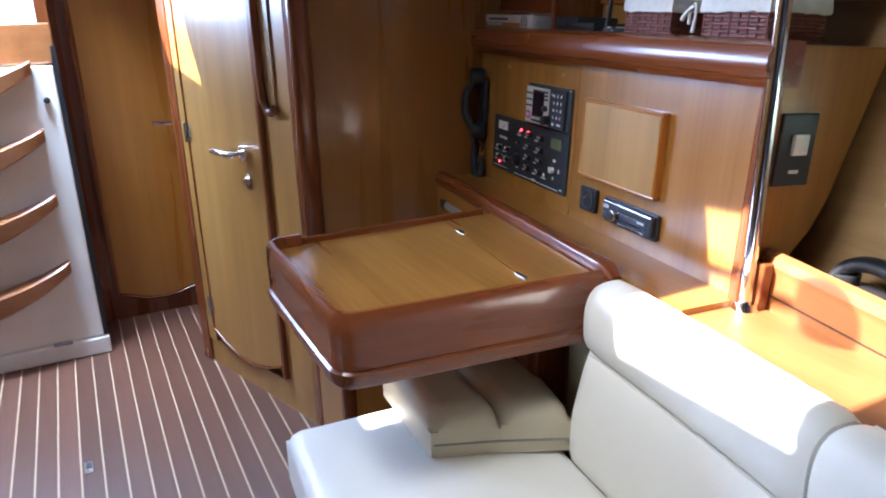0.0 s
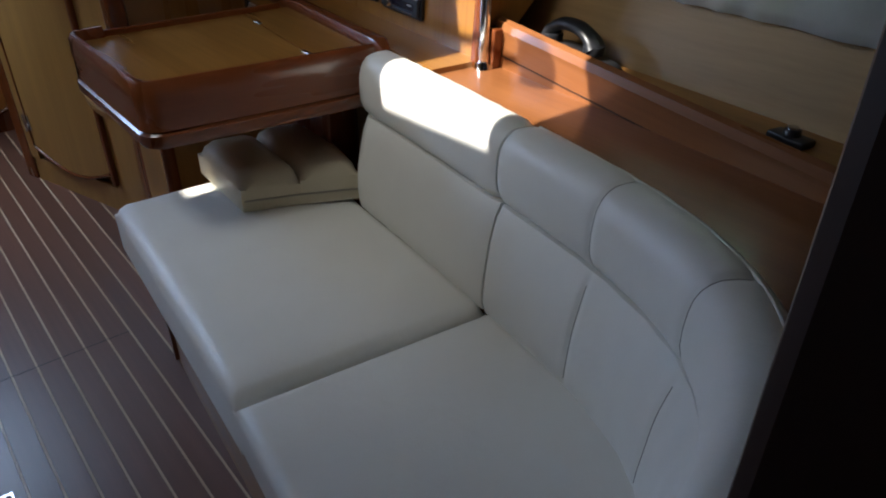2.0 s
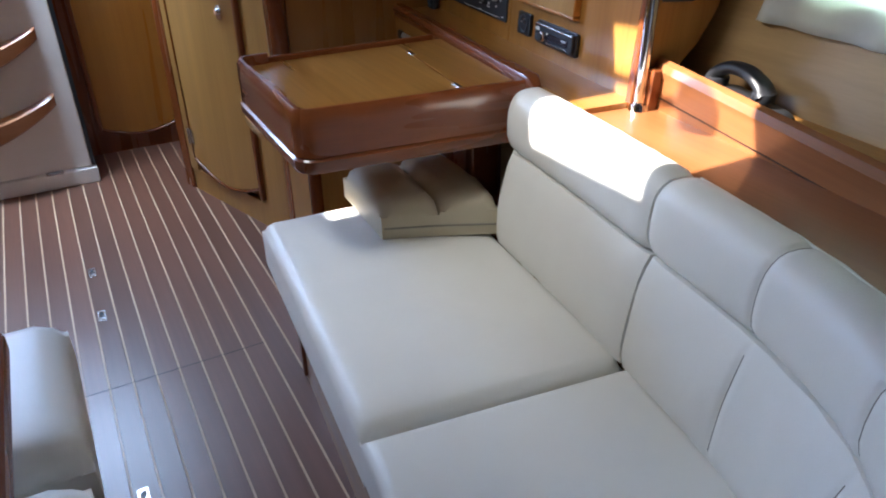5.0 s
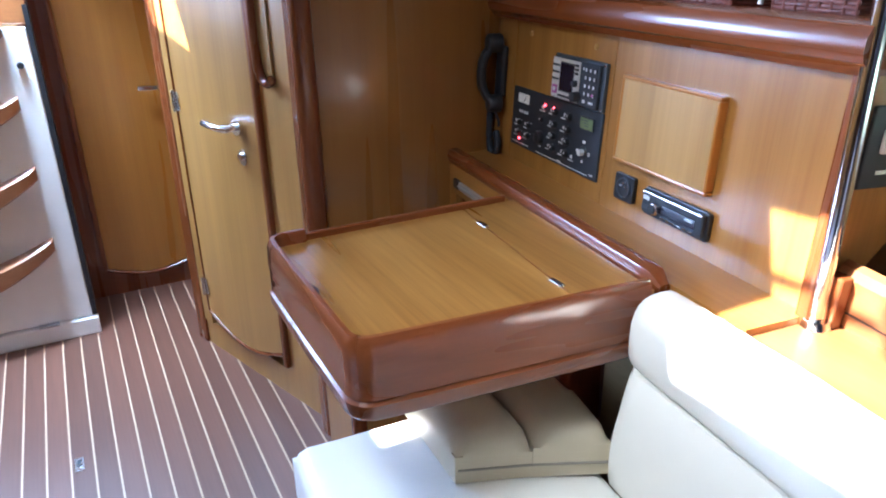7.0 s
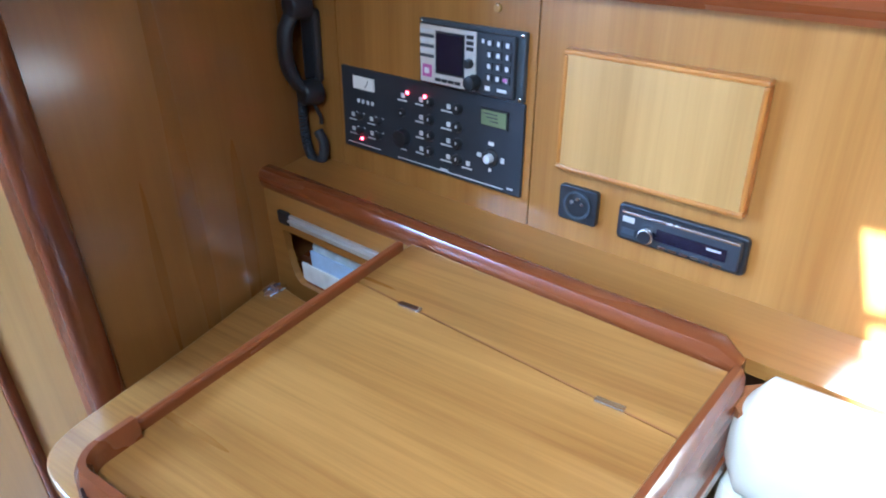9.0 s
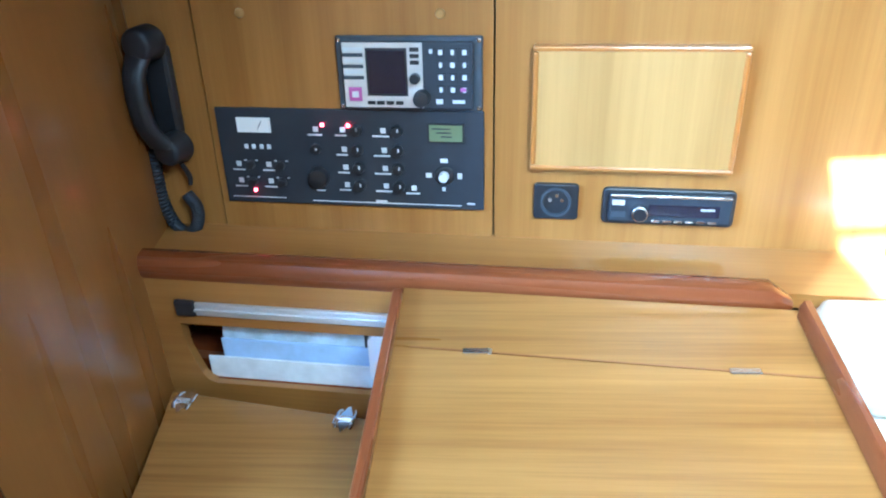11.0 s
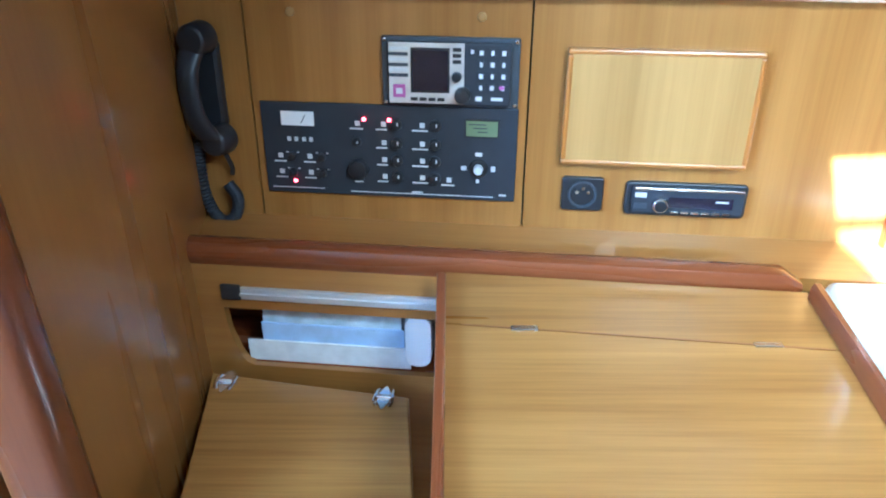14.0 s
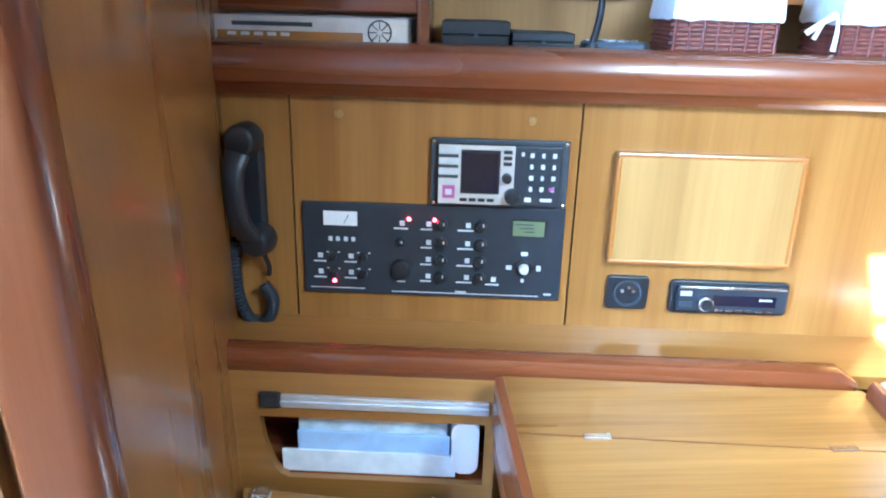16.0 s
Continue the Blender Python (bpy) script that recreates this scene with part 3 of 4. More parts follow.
lowp = [(0.002, 0.706), (-0.003, 0.714), (-0.003, 0.734), (0.004, 0.7405), (0.03, 0.7405), (0.03, 0.706)]
part("lower_rim", sweep(TP[6:], lowp), MAHO_Y, tb, "lower mahogany band", 35)
part("lower_side_rim", sweep(TP[:7], lowp), MAHO_X, tb, "lower mahogany band", 35)
part("side_strip", box(0.835, 1.318, 1.914, 1.927, 0.742, 0.834, 0.003), MAHO_X, tb)
part("side_skirt", box(0.83, 1.30, 1.90, 1.926, 0.706, 0.7405), MAHO_X, tb)
for y in (1.498, 1.809):
    x = 1.159 + (y - 1.498) * 0.1125
    part("hinge", box(x - 0.005, x + 0.005, y - 0.018, y + 0.018, 0.8195, 0.8225, 0.001), STEEL, tb, "small steel hinge")
hinge_line = part("joint", box(-0.0010, 0.0010, -0.24, 0.24, 0.0, 0.0006), COAM_Y, tb)
hinge_line.matrix_local = pose(1.1767, 1.655, 0.820, 0, 0, -6.42)
part("finger_hole", prism([(0.769, 1.660), (0.769, 1.706), (0.779, 1.701), (0.784, 1.683), (0.779, 1.665)], 0.8195, 0.8212), BLACK, tb, "dark finger hole")
part("support", box(1.20, 1.29, 1.50, 1.85, 0.0, 0.735, 0.006), MAHO_Z, tb, "wooden support under the table")

# ---- chart seat ----
bs = thing("navigator_bench", "veneered wooden chart seat with hinged rounded lid", "bench")
seat = smooth_line([(1.368, 2.312, 0), (1.233, 2.294, 0), (1.086, 2.277, 0), (0.964, 2.268, 0), (0.885, 2.260, 0), (0.838, 2.236, 0), (0.814, 2.180, 0), (0.807, 2.09, 0), (0.815, 2.01, 0), (0.846, 1.966, 0), (0.895, 1.949, 0), (1.07, 1.954, 0)], 4)
part("lid", prism([(p.x, p.y) for p in seat] + [(1.307, 1.974)], 0.583, 0.603, 0.004), TEAK_Y, bs, "rounded veneered seat lid")
part("base", prism([(1.34, 2.30), (1.10, 2.272), (0.952, 2.262), (0.955, 2.055), (0.962, 2.038), (0.98, 2.03), (1.32, 2.00)], 0.0, 0.583), TEAK_Z, bs)
part("corner_post", prism(rounded(0.946, 0.986, 2.022, 2.062, 0.018, 6), 0.0, 0.582), MAHO_Z, bs, smooth=40)
for x, y in ((1.357, 2.281), (1.318, 2.014)):
    hb = prism(rounded(-0.013, 0.013, -0.008, 0.008, 0.004, 4), 0.603, 0.6055)
    prism([(0.013, -0.006), (0.024, -0.0015), (0.024, 0.0015), (0.013, 0.006)], 0.603, 0.6055, bm=hb)
    prism([(-0.013, -0.006), (-0.024, -0.0015), (-0.024, 0.0015), (-0.013, 0.006)], 0.603, 0.6055, bm=hb)
    cyl((0, -0.010, 0.607), (0, 0.010, 0.607), 0.004, 10, bm=hb)
    for s in (-1, 1):
        tube([(-0.017, 0.009 * s, 0.604), (-0.010, 0.0115 * s, 0.607), (0.010, 0.0115 * s, 0.607), (0.017, 0.009 * s, 0.604)], 0.0028, 8, bm=hb)
    part("hinge", hb, CHROME, bs, "chrome butterfly hinge", 40).matrix_local = pose(x - 0.014, y, -0.0005, 0, 0, -6) @ Matrix.Diagonal((1.15, 1.2, 1.0, 1.0))

# ---- settee ----
se = thing("settee", "long curved cream leather settee on a wooden base", "sofa")


def puffy(outline, z0, z1, crown, edge=0.022, n=1):
    """A seat cushion: outline with soft edges and a slightly crowned top."""
    bm = prism(outline, z0, z1, edge, 4)
    bmesh.ops.triangulate(bm, faces=[f for f in bm.faces if len(f.verts) > 4])
    return bm


def grid_cushion(c00, c10, c11, c01, z0, z1, crown=0.012, edge=0.03, nx=18, ny=18, warp=None):
    """Cushion over a four-sided plan, soft edges all round, top slightly crowned."""
    bm = bmesh.new()
    P = [Vector((*c, 0)) for c in (c00, c10, c11, c01)]
    w, h = (P[1] - P[0]).length, (P[3] - P[0]).length

    def at(u, v):
        return P[0] * (1 - u) * (1 - v) + P[1] * u * (1 - v) + P[2] * u * v + P[3] * (1 - u) * v

    us = [0, edge * 0.1 / w, edge * 0.4 / w, edge / w] + list(np.linspace(edge / w, 1 - edge / w, nx)[1:-1]) + [1 - edge / w, 1 - edge * 0.4 / w, 1 - edge * 0.1 / w, 1]
    vs = [0, edge * 0.1 / h, edge * 0.4 / h, edge / h] + list(np.linspace(edge / h, 1 - edge / h, ny)[1:-1]) + [1 - edge / h, 1 - edge * 0.4 / h, 1 - edge * 0.1 / h, 1]

    def drop(d):
        return edge - math.sqrt(max(0.0, edge * edge - (edge - min(d, edge)) ** 2))

    top, bot = {}, {}
    for i, u in enumerate(us):
        for j, v in enumerate(vs):
            p = at(u, v)
            du, dv = min(u, 1 - u) * w, min(v, 1 - v) * h
            k = math.hypot(max(0, edge - du), max(0, edge - dv))
            z = z1 - edge + math.sqrt(max(0, edge * edge - min(k, edge) ** 2)) + crown * math.sin(math.pi * u) ** 0.6 * math.sin(math.pi * v) ** 0.6
            z += 0.0018 * noise.noise((p.x * 7, p.y * 7, z1 * 9))
            top[i, j] = bm.verts.new((p.x, p.y, z))
    nx_, ny_ = len(us), len(vs)
    for i in range(nx_ - 1):
        for j in range(ny_ - 1):
            bm.faces.new((top[i, j], top[i + 1, j], top[i + 1, j + 1], top[i, j + 1]))
    ring = [(i, 0) for i in range(nx_)] + [(nx_ - 1, j) for j in range(1, ny_)] + [(i, ny_ - 1) for i in range(nx_ - 2, -1, -1)] + [(0, j) for j in range(ny_ - 2, 0, -1)]
    low = [bm.verts.new((top[k].co.x, top[k].co.y, z0)) for k in ring]
    for a in range(len(ring)):
        b = (a + 1) % len(ring)
        bm.faces.new((top[ring[a]], top[ring[b]], low[b], low[a]))
    bm.faces.new(low)
    return bm


# seat cushions: the after one square, the fore one with its inner end curved
part("seat_cushion", grid_cushion((0.643, 0.920), (1.155, 0.852), (1.235, 1.70), (0.716, 1.740), 0.345, 0.470), CREAM, se, "cream leather seat cushion", 50)
inner = smooth_line([(0.640, 0.912, 0), (0.606, 0.65, 0), (0.582, 0.45, 0), (0.560, 0.232, 0)], 4)
outer = smooth_line([(0.70, 0.24, 0), (0.85, 0.262, 0), (0.95, 0.30, 0), (1.03, 0.365, 0), (1.085, 0.47, 0), (1.117, 0.62, 0), (1.150, 0.844, 0)], 5)
fore = bmesh.new()
out = [(p.x, p.y) for p in inner] + [(p.x, p.y) for p in outer]
part("seat_cushion", prism(out, 0.345, 0.470, 0.026, 5), CREAM, se, "cream leather seat cushion with curved end", 40)
base = [(0.758, 1.62), (0.765, 1.66), (1.24, 1.66), (1.24, 0.20), (0.62, 0.20), (0.60, 0.30), (0.642, 0.63), (0.702, 1.05)]
part("base", prism(base, 0.0, 0.35), TEAK_Y, se, "varnished wooden settee base")
part("base_slot", box(-0.008, 0.004, -0.012, 0.012, 0.01, 0.34), MAHO_Z, se, "dark recess in the base").matrix_local = pose(0.762, 1.66, 0, 0, 0, -7)

# line of the backrest, from the chart table end round to the fore end
BACK = smooth_line([(1.198, 1.385, 0), (1.172, 1.12, 0), (1.1405, 0.8585, 0)], 12)
BACK2 = smooth_line([(1.140, 0.853, 0), (1.117, 0.69, 0), (1.093, 0.57, 0), (1.055, 0.46, 0), (1.0, 0.372, 0), (0.92, 0.305, 0), (0.82, 0.260, 0), (0.70, 0.240, 0), (0.572, 0.228, 0)], 26)


def ease(q):
    return math.sqrt(max(0.0, 1 - (1 - min(1.0, max(0.0, q))) ** 2))


def ends(t, first, last):
    """How full a cushion is at t, with ends of (least, length)."""
    a = first[0] + (1 - first[0]) * ease(t / first[1])
    return min(a, last[0] + (1 - last[0]) * ease((1 - t) / last[1]))


SEAM_END, FREE_END, TABLE_END = (0.90, 0.03), (0.80, 0.022), (0.55, 0.06)


def pad(t, z0, z1, lean, thick, belly, first, last, grooves=()):
    """Section of an upright cushion: (outward, up); negative outward is towards the seat."""
    k_ = ends(t, first, last)
    g = sum(math.exp(-((t - c) / 0.007) ** 2) for c in grooves)
    pts = []
    for k in range(11):
        a = k / 10
        o = lean * a - belly * math.sin(math.pi * a) ** 0.5 + 0.004 * g * math.sin(math.pi * a) ** 0.3
        o += 0.0025 * noise.noise((t * 22, a * 3, z0 * 5))
        pts.append((lean * a + (o - lean * a - thick * 0.5) * k_ + thick * 0.5, z0 + (z1 - z0) * a))
    return pts + [(lean + thick, z1), (thick, z0)]


def roll(t, first, last, grooves=()):
    """Section of the padded headrest roll."""
    g = sum(math.exp(-((t - c) / 0.007) ** 2) for c in grooves)
    s = ends(t, first, last) - 0.05 * g
    pts = []
    slim = max(0.0, (t - 0.45) / 0.55) if last == FREE_END else 0.0
    cx, cz, rx, rz = 0.068, 0.763 + 0.004 * slim, 0.056 - 0.016 * slim, 0.076 - 0.006 * slim
    for k in range(24):
        a = 2 * math.pi * k / 24
        ca, sa = math.cos(a), math.sin(a)
        w = 1 + 0.02 * noise.noise((t * 26, ca * 2, sa * 2))
        pts.append((cx + rx * s * w * math.copysign(abs(ca) ** 0.75, ca), cz + rz * s * w * math.copysign(abs(sa) ** 0.75, sa)))
    return pts


def mirrored(path):
    return [(p.x, p.y) for p in path]


# out must point away from the seat (to starboard and forward)
def turned(section):
    return lambda t: [(-o, z) for o, z in section(t)]


part("backrest", sweep(mirrored(BACK), turned(lambda t: pad(t, 0.462, 0.690, 0.030, 0.075, 0.016, TABLE_END, SEAM_END))), CREAM, se, "cream leather back cushion", 45)
part("headrest", sweep(mirrored(BACK), turned(lambda t: roll(t, TABLE_END, SEAM_END))), CREAM, se, "rolled cream leather headrest", 60)
G = (0.21, 0.47)
part("backrest", sweep(mirrored(BACK2), turned(lambda t: pad(t, 0.462, 0.690, 0.030, 0.075, 0.016, SEAM_END, FREE_END, G))), CREAM, se, "curved cream leather back cushion with stitched seams", 45)
part("headrest", sweep(mirrored(BACK2), turned(lambda t: roll(t, SEAM_END, FREE_END, G))), CREAM, se, "curved rolled cream leather headrest", 60)


def along_back(t, o, z):
    """Point beside the curved backrest: t along it, o outward, z up."""
    f = t * (len(BACK2) - 1)
    i = min(int(f), len(BACK2) - 2)
    p = BACK2[i].lerp(BACK2[i + 1], f - i)
    w = (BACK2[i + 1] - BACK2[i]).normalized()
    return Vector((p.x - w.y * o, p.y + w.x * o, z))


for c_ in G:
    pr = pad(c_, 0.462, 0.690, 0.030, 0.075, 0.016, SEAM_END, FREE_END, G)[1:10]
    part("seam", tube([along_back(c_, o - 0.0002, z) for o, z in pr], 0.0009, 6), SEAM, se, "stitched seam")
    rl = roll(c_, SEAM_END, FREE_END, G)
    part("seam", tube([along_back(c_, *rl[k % 24]) for k in range(17, 4, -1)], 0.0009, 6), SEAM, se, "stitched seam")
part("piping", tube([along_back(t, 0.092, 0.8345) for t in np.linspace(0.012, 0.965, 90)], 0.0022, 6), CREAM, se, "stitched piping", 60)

rl, pd = roll(0.988, SEAM_END, FREE_END, G), pad(0.988, 0.462, 0.690, 0.030, 0.075, 0.016, SEAM_END, FREE_END, G)
part("welt", tube([along_back(0.99, rl[k % 24][0] * 1.005, rl[k % 24][1] * 1.001) for k in range(18, 3, -1)], 0.0022, 6), SEAM, se, "dark welted seam")
part("welt", tube([along_back(0.99, o - 0.0005, z) for o, z in pd[1:11]], 0.0022, 6), SEAM, se, "dark welted seam")

pw = thing("wedge_cushion", "folded beige leather cushion lying on the settee", "cushion", Matrix.Translation((0, 0, 0.482)))
part("pad", grid_cushion((0.940, 1.478), (1.078, 1.424), (1.100, 1.725), (0.950, 1.745), 0.0, 0.094, 0.006, 0.038), BEIGE, pw, smooth=50)
part("folded_pad", grid_cushion((1.070, 1.426), (1.200, 1.366), (1.262, 1.690), (1.094, 1.725), 0.0, 0.098, 0.008, 0.034), BEIGE, pw, smooth=50)
part("piping", tube([(0.945, 1.476, 0.028), (1.07, 1.426, 0.028), (1.198, 1.364, 0.028)], 0.0025, 6), SEAM, pw, "stitched seam")

# ---- centre bench ----
cb = thing("centre_bench", "low bench in the aisle with two cream leather cushions", "bench")
part("base", box(-0.28, 0.175, 0.68, 1.54, 0.0, 0.33, 0.008), MAHO_Y, cb, "dark wooden bench base")
for y0, y1 in ((1.120, 1.572), (0.690, 1.085)):
    part("cushion", grid_cushion((-0.32, y0), (0.246, y0), (0.236, y1), (-0.32, y1), 0.335, 0.460, 0.010, 0.055), CREAM, cb, "cream leather bench cushion", 50)

# ---- shelf behind the settee ----
sh = thing("settee_shelf", "varnished wooden shelf behind the settee back", "shelf", kind="structure")
part("board", prism([(0.62, 0.092), (1.38, 0.092), (1.468, 1.175), (1.27, 1.40), (1.235, 1.375), (1.195, 0.9), (1.18, 0.62), (1.11, 0.43), (1.02, 0.31), (0.90, 0.23), (0.75, 0.19), (0.62, 0.18)], 0.79, 0.81), COAM_Y, sh)
part("carcass", prism([(1.25, 0.092), (1.37, 0.092), (1.46, 1.17), (1.27, 1.17)], 0.0, 0.79), TEAK_Y, sh)
cm = thing("coaming_board", "varnished wooden board with rounded top along the shelf", "panel", pose(1.45, 1.062, -0.016, 3.6, 0, -5.4), kind="structure")
cbm = bmesh.new()
pr = [(0.0, 0.78), (0.0, 0.885), (-0.004, 0.90), (0.002, 0.915), (0.014, 0.921), (0.026, 0.915), (0.03, 0.90), (0.03, 0.78)]
skin(cbm, [[cbm.verts.new((x, y, z)) for x, z in pr] for y in np.linspace(-0.9, 0.185, 10)])
part("board", cbm, COAM_Y, cm, smooth=35)
part("groove", box(-0.0015, 0.0, -0.9, 0.185, 0.843, 0.8455), DARK_Z, cm)
part("end_block", box(-0.025, 0.0, 0.155, 0.185, 0.81, 0.905, 0.004), MAHO_Z, cm)
ws = thing("side_shelf", "narrow wooden shelf along the ship's side", "shelf", kind="structure")
part("board", prism([(1.385, 0.105), (1.55, 0.105), (1.63, 1.165), (1.485, 1.165)], 0.838, 0.853), TEAK_Y, ws)

po = thing("grab_pole", "polished chrome grab pole standing on the shelf", "pole")
part("pole", cyl((1.428, 1.188, 0.81), (1.428, 1.188, CEIL), 0.0125, 20), CHROME, po, smooth=60)
part("foot", cyl((1.428, 1.188, 0.81), (1.428, 1.188, 0.824), 0.024, 20, 0.020), CHROME, po, smooth=40)


# ---- saloon table beside the bench ----
sal = thing("saloon_table", "dark varnished saloon table with rounded rim", "table")
part("tabletop", prism(rounded(-0.75, 0.206, 0.40, 1.10, 0.05, 6), 0.715, 0.745, 0.008), MAHO_Y, sal)
for y in (0.55, 0.95):
    part("leg", cyl((-0.35, y, 0.0), (-0.35, y, 0.715), 0.04, 20), STEEL, sal, "steel table leg", 60)

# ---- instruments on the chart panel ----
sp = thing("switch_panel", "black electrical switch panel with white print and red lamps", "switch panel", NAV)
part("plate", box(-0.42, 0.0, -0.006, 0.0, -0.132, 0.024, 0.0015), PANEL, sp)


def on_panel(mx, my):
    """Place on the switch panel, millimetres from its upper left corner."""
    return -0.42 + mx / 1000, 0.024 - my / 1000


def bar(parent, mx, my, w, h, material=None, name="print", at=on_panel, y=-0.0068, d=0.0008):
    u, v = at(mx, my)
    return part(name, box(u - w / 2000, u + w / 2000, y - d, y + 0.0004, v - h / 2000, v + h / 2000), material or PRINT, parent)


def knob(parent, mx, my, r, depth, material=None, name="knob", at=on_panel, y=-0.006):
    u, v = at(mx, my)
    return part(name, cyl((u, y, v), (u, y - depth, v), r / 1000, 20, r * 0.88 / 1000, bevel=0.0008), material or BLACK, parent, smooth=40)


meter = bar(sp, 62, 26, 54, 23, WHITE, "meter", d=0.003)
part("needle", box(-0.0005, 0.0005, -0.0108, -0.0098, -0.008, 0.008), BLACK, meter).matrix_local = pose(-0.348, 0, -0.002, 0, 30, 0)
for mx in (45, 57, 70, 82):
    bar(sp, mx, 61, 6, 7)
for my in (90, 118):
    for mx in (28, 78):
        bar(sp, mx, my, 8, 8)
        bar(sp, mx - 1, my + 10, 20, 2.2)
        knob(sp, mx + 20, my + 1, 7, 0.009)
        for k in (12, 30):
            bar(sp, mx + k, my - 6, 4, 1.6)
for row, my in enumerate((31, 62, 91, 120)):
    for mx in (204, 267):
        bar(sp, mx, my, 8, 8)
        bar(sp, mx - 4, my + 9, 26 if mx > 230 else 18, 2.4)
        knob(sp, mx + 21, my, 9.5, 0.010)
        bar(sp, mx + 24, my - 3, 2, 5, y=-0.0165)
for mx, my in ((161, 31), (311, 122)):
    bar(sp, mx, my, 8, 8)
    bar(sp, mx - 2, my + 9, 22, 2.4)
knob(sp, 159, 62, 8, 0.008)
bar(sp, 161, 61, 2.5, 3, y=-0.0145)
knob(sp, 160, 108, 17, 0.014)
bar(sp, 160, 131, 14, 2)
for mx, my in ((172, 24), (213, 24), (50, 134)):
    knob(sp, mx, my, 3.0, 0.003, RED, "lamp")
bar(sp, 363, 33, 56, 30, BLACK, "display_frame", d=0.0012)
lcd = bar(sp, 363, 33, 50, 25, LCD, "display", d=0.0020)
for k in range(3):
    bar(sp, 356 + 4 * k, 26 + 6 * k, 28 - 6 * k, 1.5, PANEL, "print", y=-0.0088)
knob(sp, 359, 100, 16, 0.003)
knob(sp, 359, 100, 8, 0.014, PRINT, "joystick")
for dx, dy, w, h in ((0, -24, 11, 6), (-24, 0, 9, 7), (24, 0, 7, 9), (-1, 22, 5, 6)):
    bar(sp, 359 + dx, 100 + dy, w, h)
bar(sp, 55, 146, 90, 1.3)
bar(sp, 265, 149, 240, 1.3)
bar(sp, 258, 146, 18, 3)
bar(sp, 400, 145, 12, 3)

vr = thing("radio_set", "marine radio with silver face, dark screen and keypad", "radio", NAV)


def on_radio(mx, my):
    return -0.215 + mx / 1000, 0.132 - my / 1000


part("mounting_plate", box(-0.215, -0.002, -0.010, 0.0, 0.0255, 0.132, 0.0018), GREYP, vr)
part("body", box(-0.205, -0.014, -0.020, -0.010, 0.030, 0.126, 0.003), PANEL, vr)
bar(vr, 71, 53, 116, 92, SILVER, "face", on_radio, y=-0.0200, d=0.0025)
bar(vr, 77, 48, 60, 68, BLACK, "screen_frame", on_radio, y=-0.0225, d=0.0010)
bar(vr, 77, 48, 54, 61, SCREEN, "screen", on_radio, y=-0.0235, d=0.0010)
for k in range(6):
    bar(vr, 28, 16 + 8 * k, 30, 5, GREYP if k % 2 else PRINT, "grille_bar", on_radio, y=-0.0225, d=0.0008)
bar(vr, 29, 80, 19, 20, PURPLE, "distress_key", on_radio, y=-0.0225, d=0.0020)
bar(vr, 29, 80, 10, 9, PRINT, "print", on_radio, y=-0.0245, d=0.0005)
for k in range(3):
    bar(vr, 118, 16 + 9 * k, 13, 5.5, BLACK, "button", on_radio, y=-0.0225, d=0.0020)
for k in range(4):
    bar(vr, 52 + 14 * k, 92, 11, 5, BLACK, "button", on_radio, y=-0.0225, d=0.0020)
knob(vr, 118, 56, 8, 0.010, BLACK, "knob", on_radio, y=-0.0225)
knob(vr, 127, 84, 12.5, 0.018, BLACK, "knob", on_radio, y=-0.020)
for r_ in range(4):
    for c_ in range(3):
        key = bar(vr, 155 + 17 * c_, 20 + 17.5 * r_, 12, 11, PANEL, "key", on_radio, y=-0.0200, d=0.0022)
        bar(vr, 155 + 17 * c_, 20 + 17.5 * r_, 4.5 if (r_ + c_) % 2 else 6, 7, PRINT, "print", on_radio, y=-0.0222, d=0.0005)
bar(vr, 187, 72, 8, 5, PURPLE, "print", on_radio, y=-0.0230, d=0.0004)
bar(vr, 141, 19, 5, 6, PRINT, "print", on_radio, y=-0.0200, d=0.0005)
bar(vr, 152, 90, 10, 7, PRINT, "print", on_radio, y=-0.0200, d=0.0005)
bar(vr, 180, 90, 18, 5, PRINT, "print", on_radio, y=-0.0200, d=0.0005)
for mx, my in ((5, 5), (208, 5), (5, 101), (208, 101)):
    knob(vr, mx, my, 3.6, 0.002, STEEL, "screw", on_radio, y=-0.010)

ac = thing("access_cover", "pale framed wooden cover on the chart panel", "cover", NAV)
part("panel", box(0.076, 0.348, -0.018, 0.0, -0.051, 0.114), PALE_Z, ac)
frame_bm = bmesh.new()
for x0, x1, z0, z1 in ((0.069, 0.355, 0.113, 0.121), (0.069, 0.355, -0.058, -0.050), (0.069, 0.077, -0.050, 0.113), (0.347, 0.355, -0.050, 0.113)):
    box(x0, x1, -0.020, 0.0, z0, z1, 0.003, bm=frame_bm)
part("frame", frame_bm, DOOR_O, ac, "warm wooden edge frame")

so = thing("power_socket", "black recessed mains power socket", "socket", NAV)
sm = upright([(0.1095 + x, -0.1115 + z) for x, z in rounded(-0.0335, 0.0335, -0.0285, 0.0285, 0.006, 4)], -0.010, 0.0, 0.002)
part("frame", sm, BLACK, so)
ringb = bmesh.new()
for k in range(24):
    a0, a1 = 2 * math.pi * k / 24, 2 * math.pi * (k + 1) / 24
    v = [ringb.verts.new((0.1095 + r * math.cos(a), y, -0.1115 + r * math.sin(a))) for a in (a0, a1) for r, y in ((0.0235, -0.0102), (0.0235, -0.013), (0.020, -0.013), (0.019, -0.0102))]
    for q in ((0, 1, 5, 4), (1, 2, 6, 5), (2, 3, 7, 6)):
        ringb.faces.new([v[i] for i in q])
part("rim", ringb, GREYP, so)
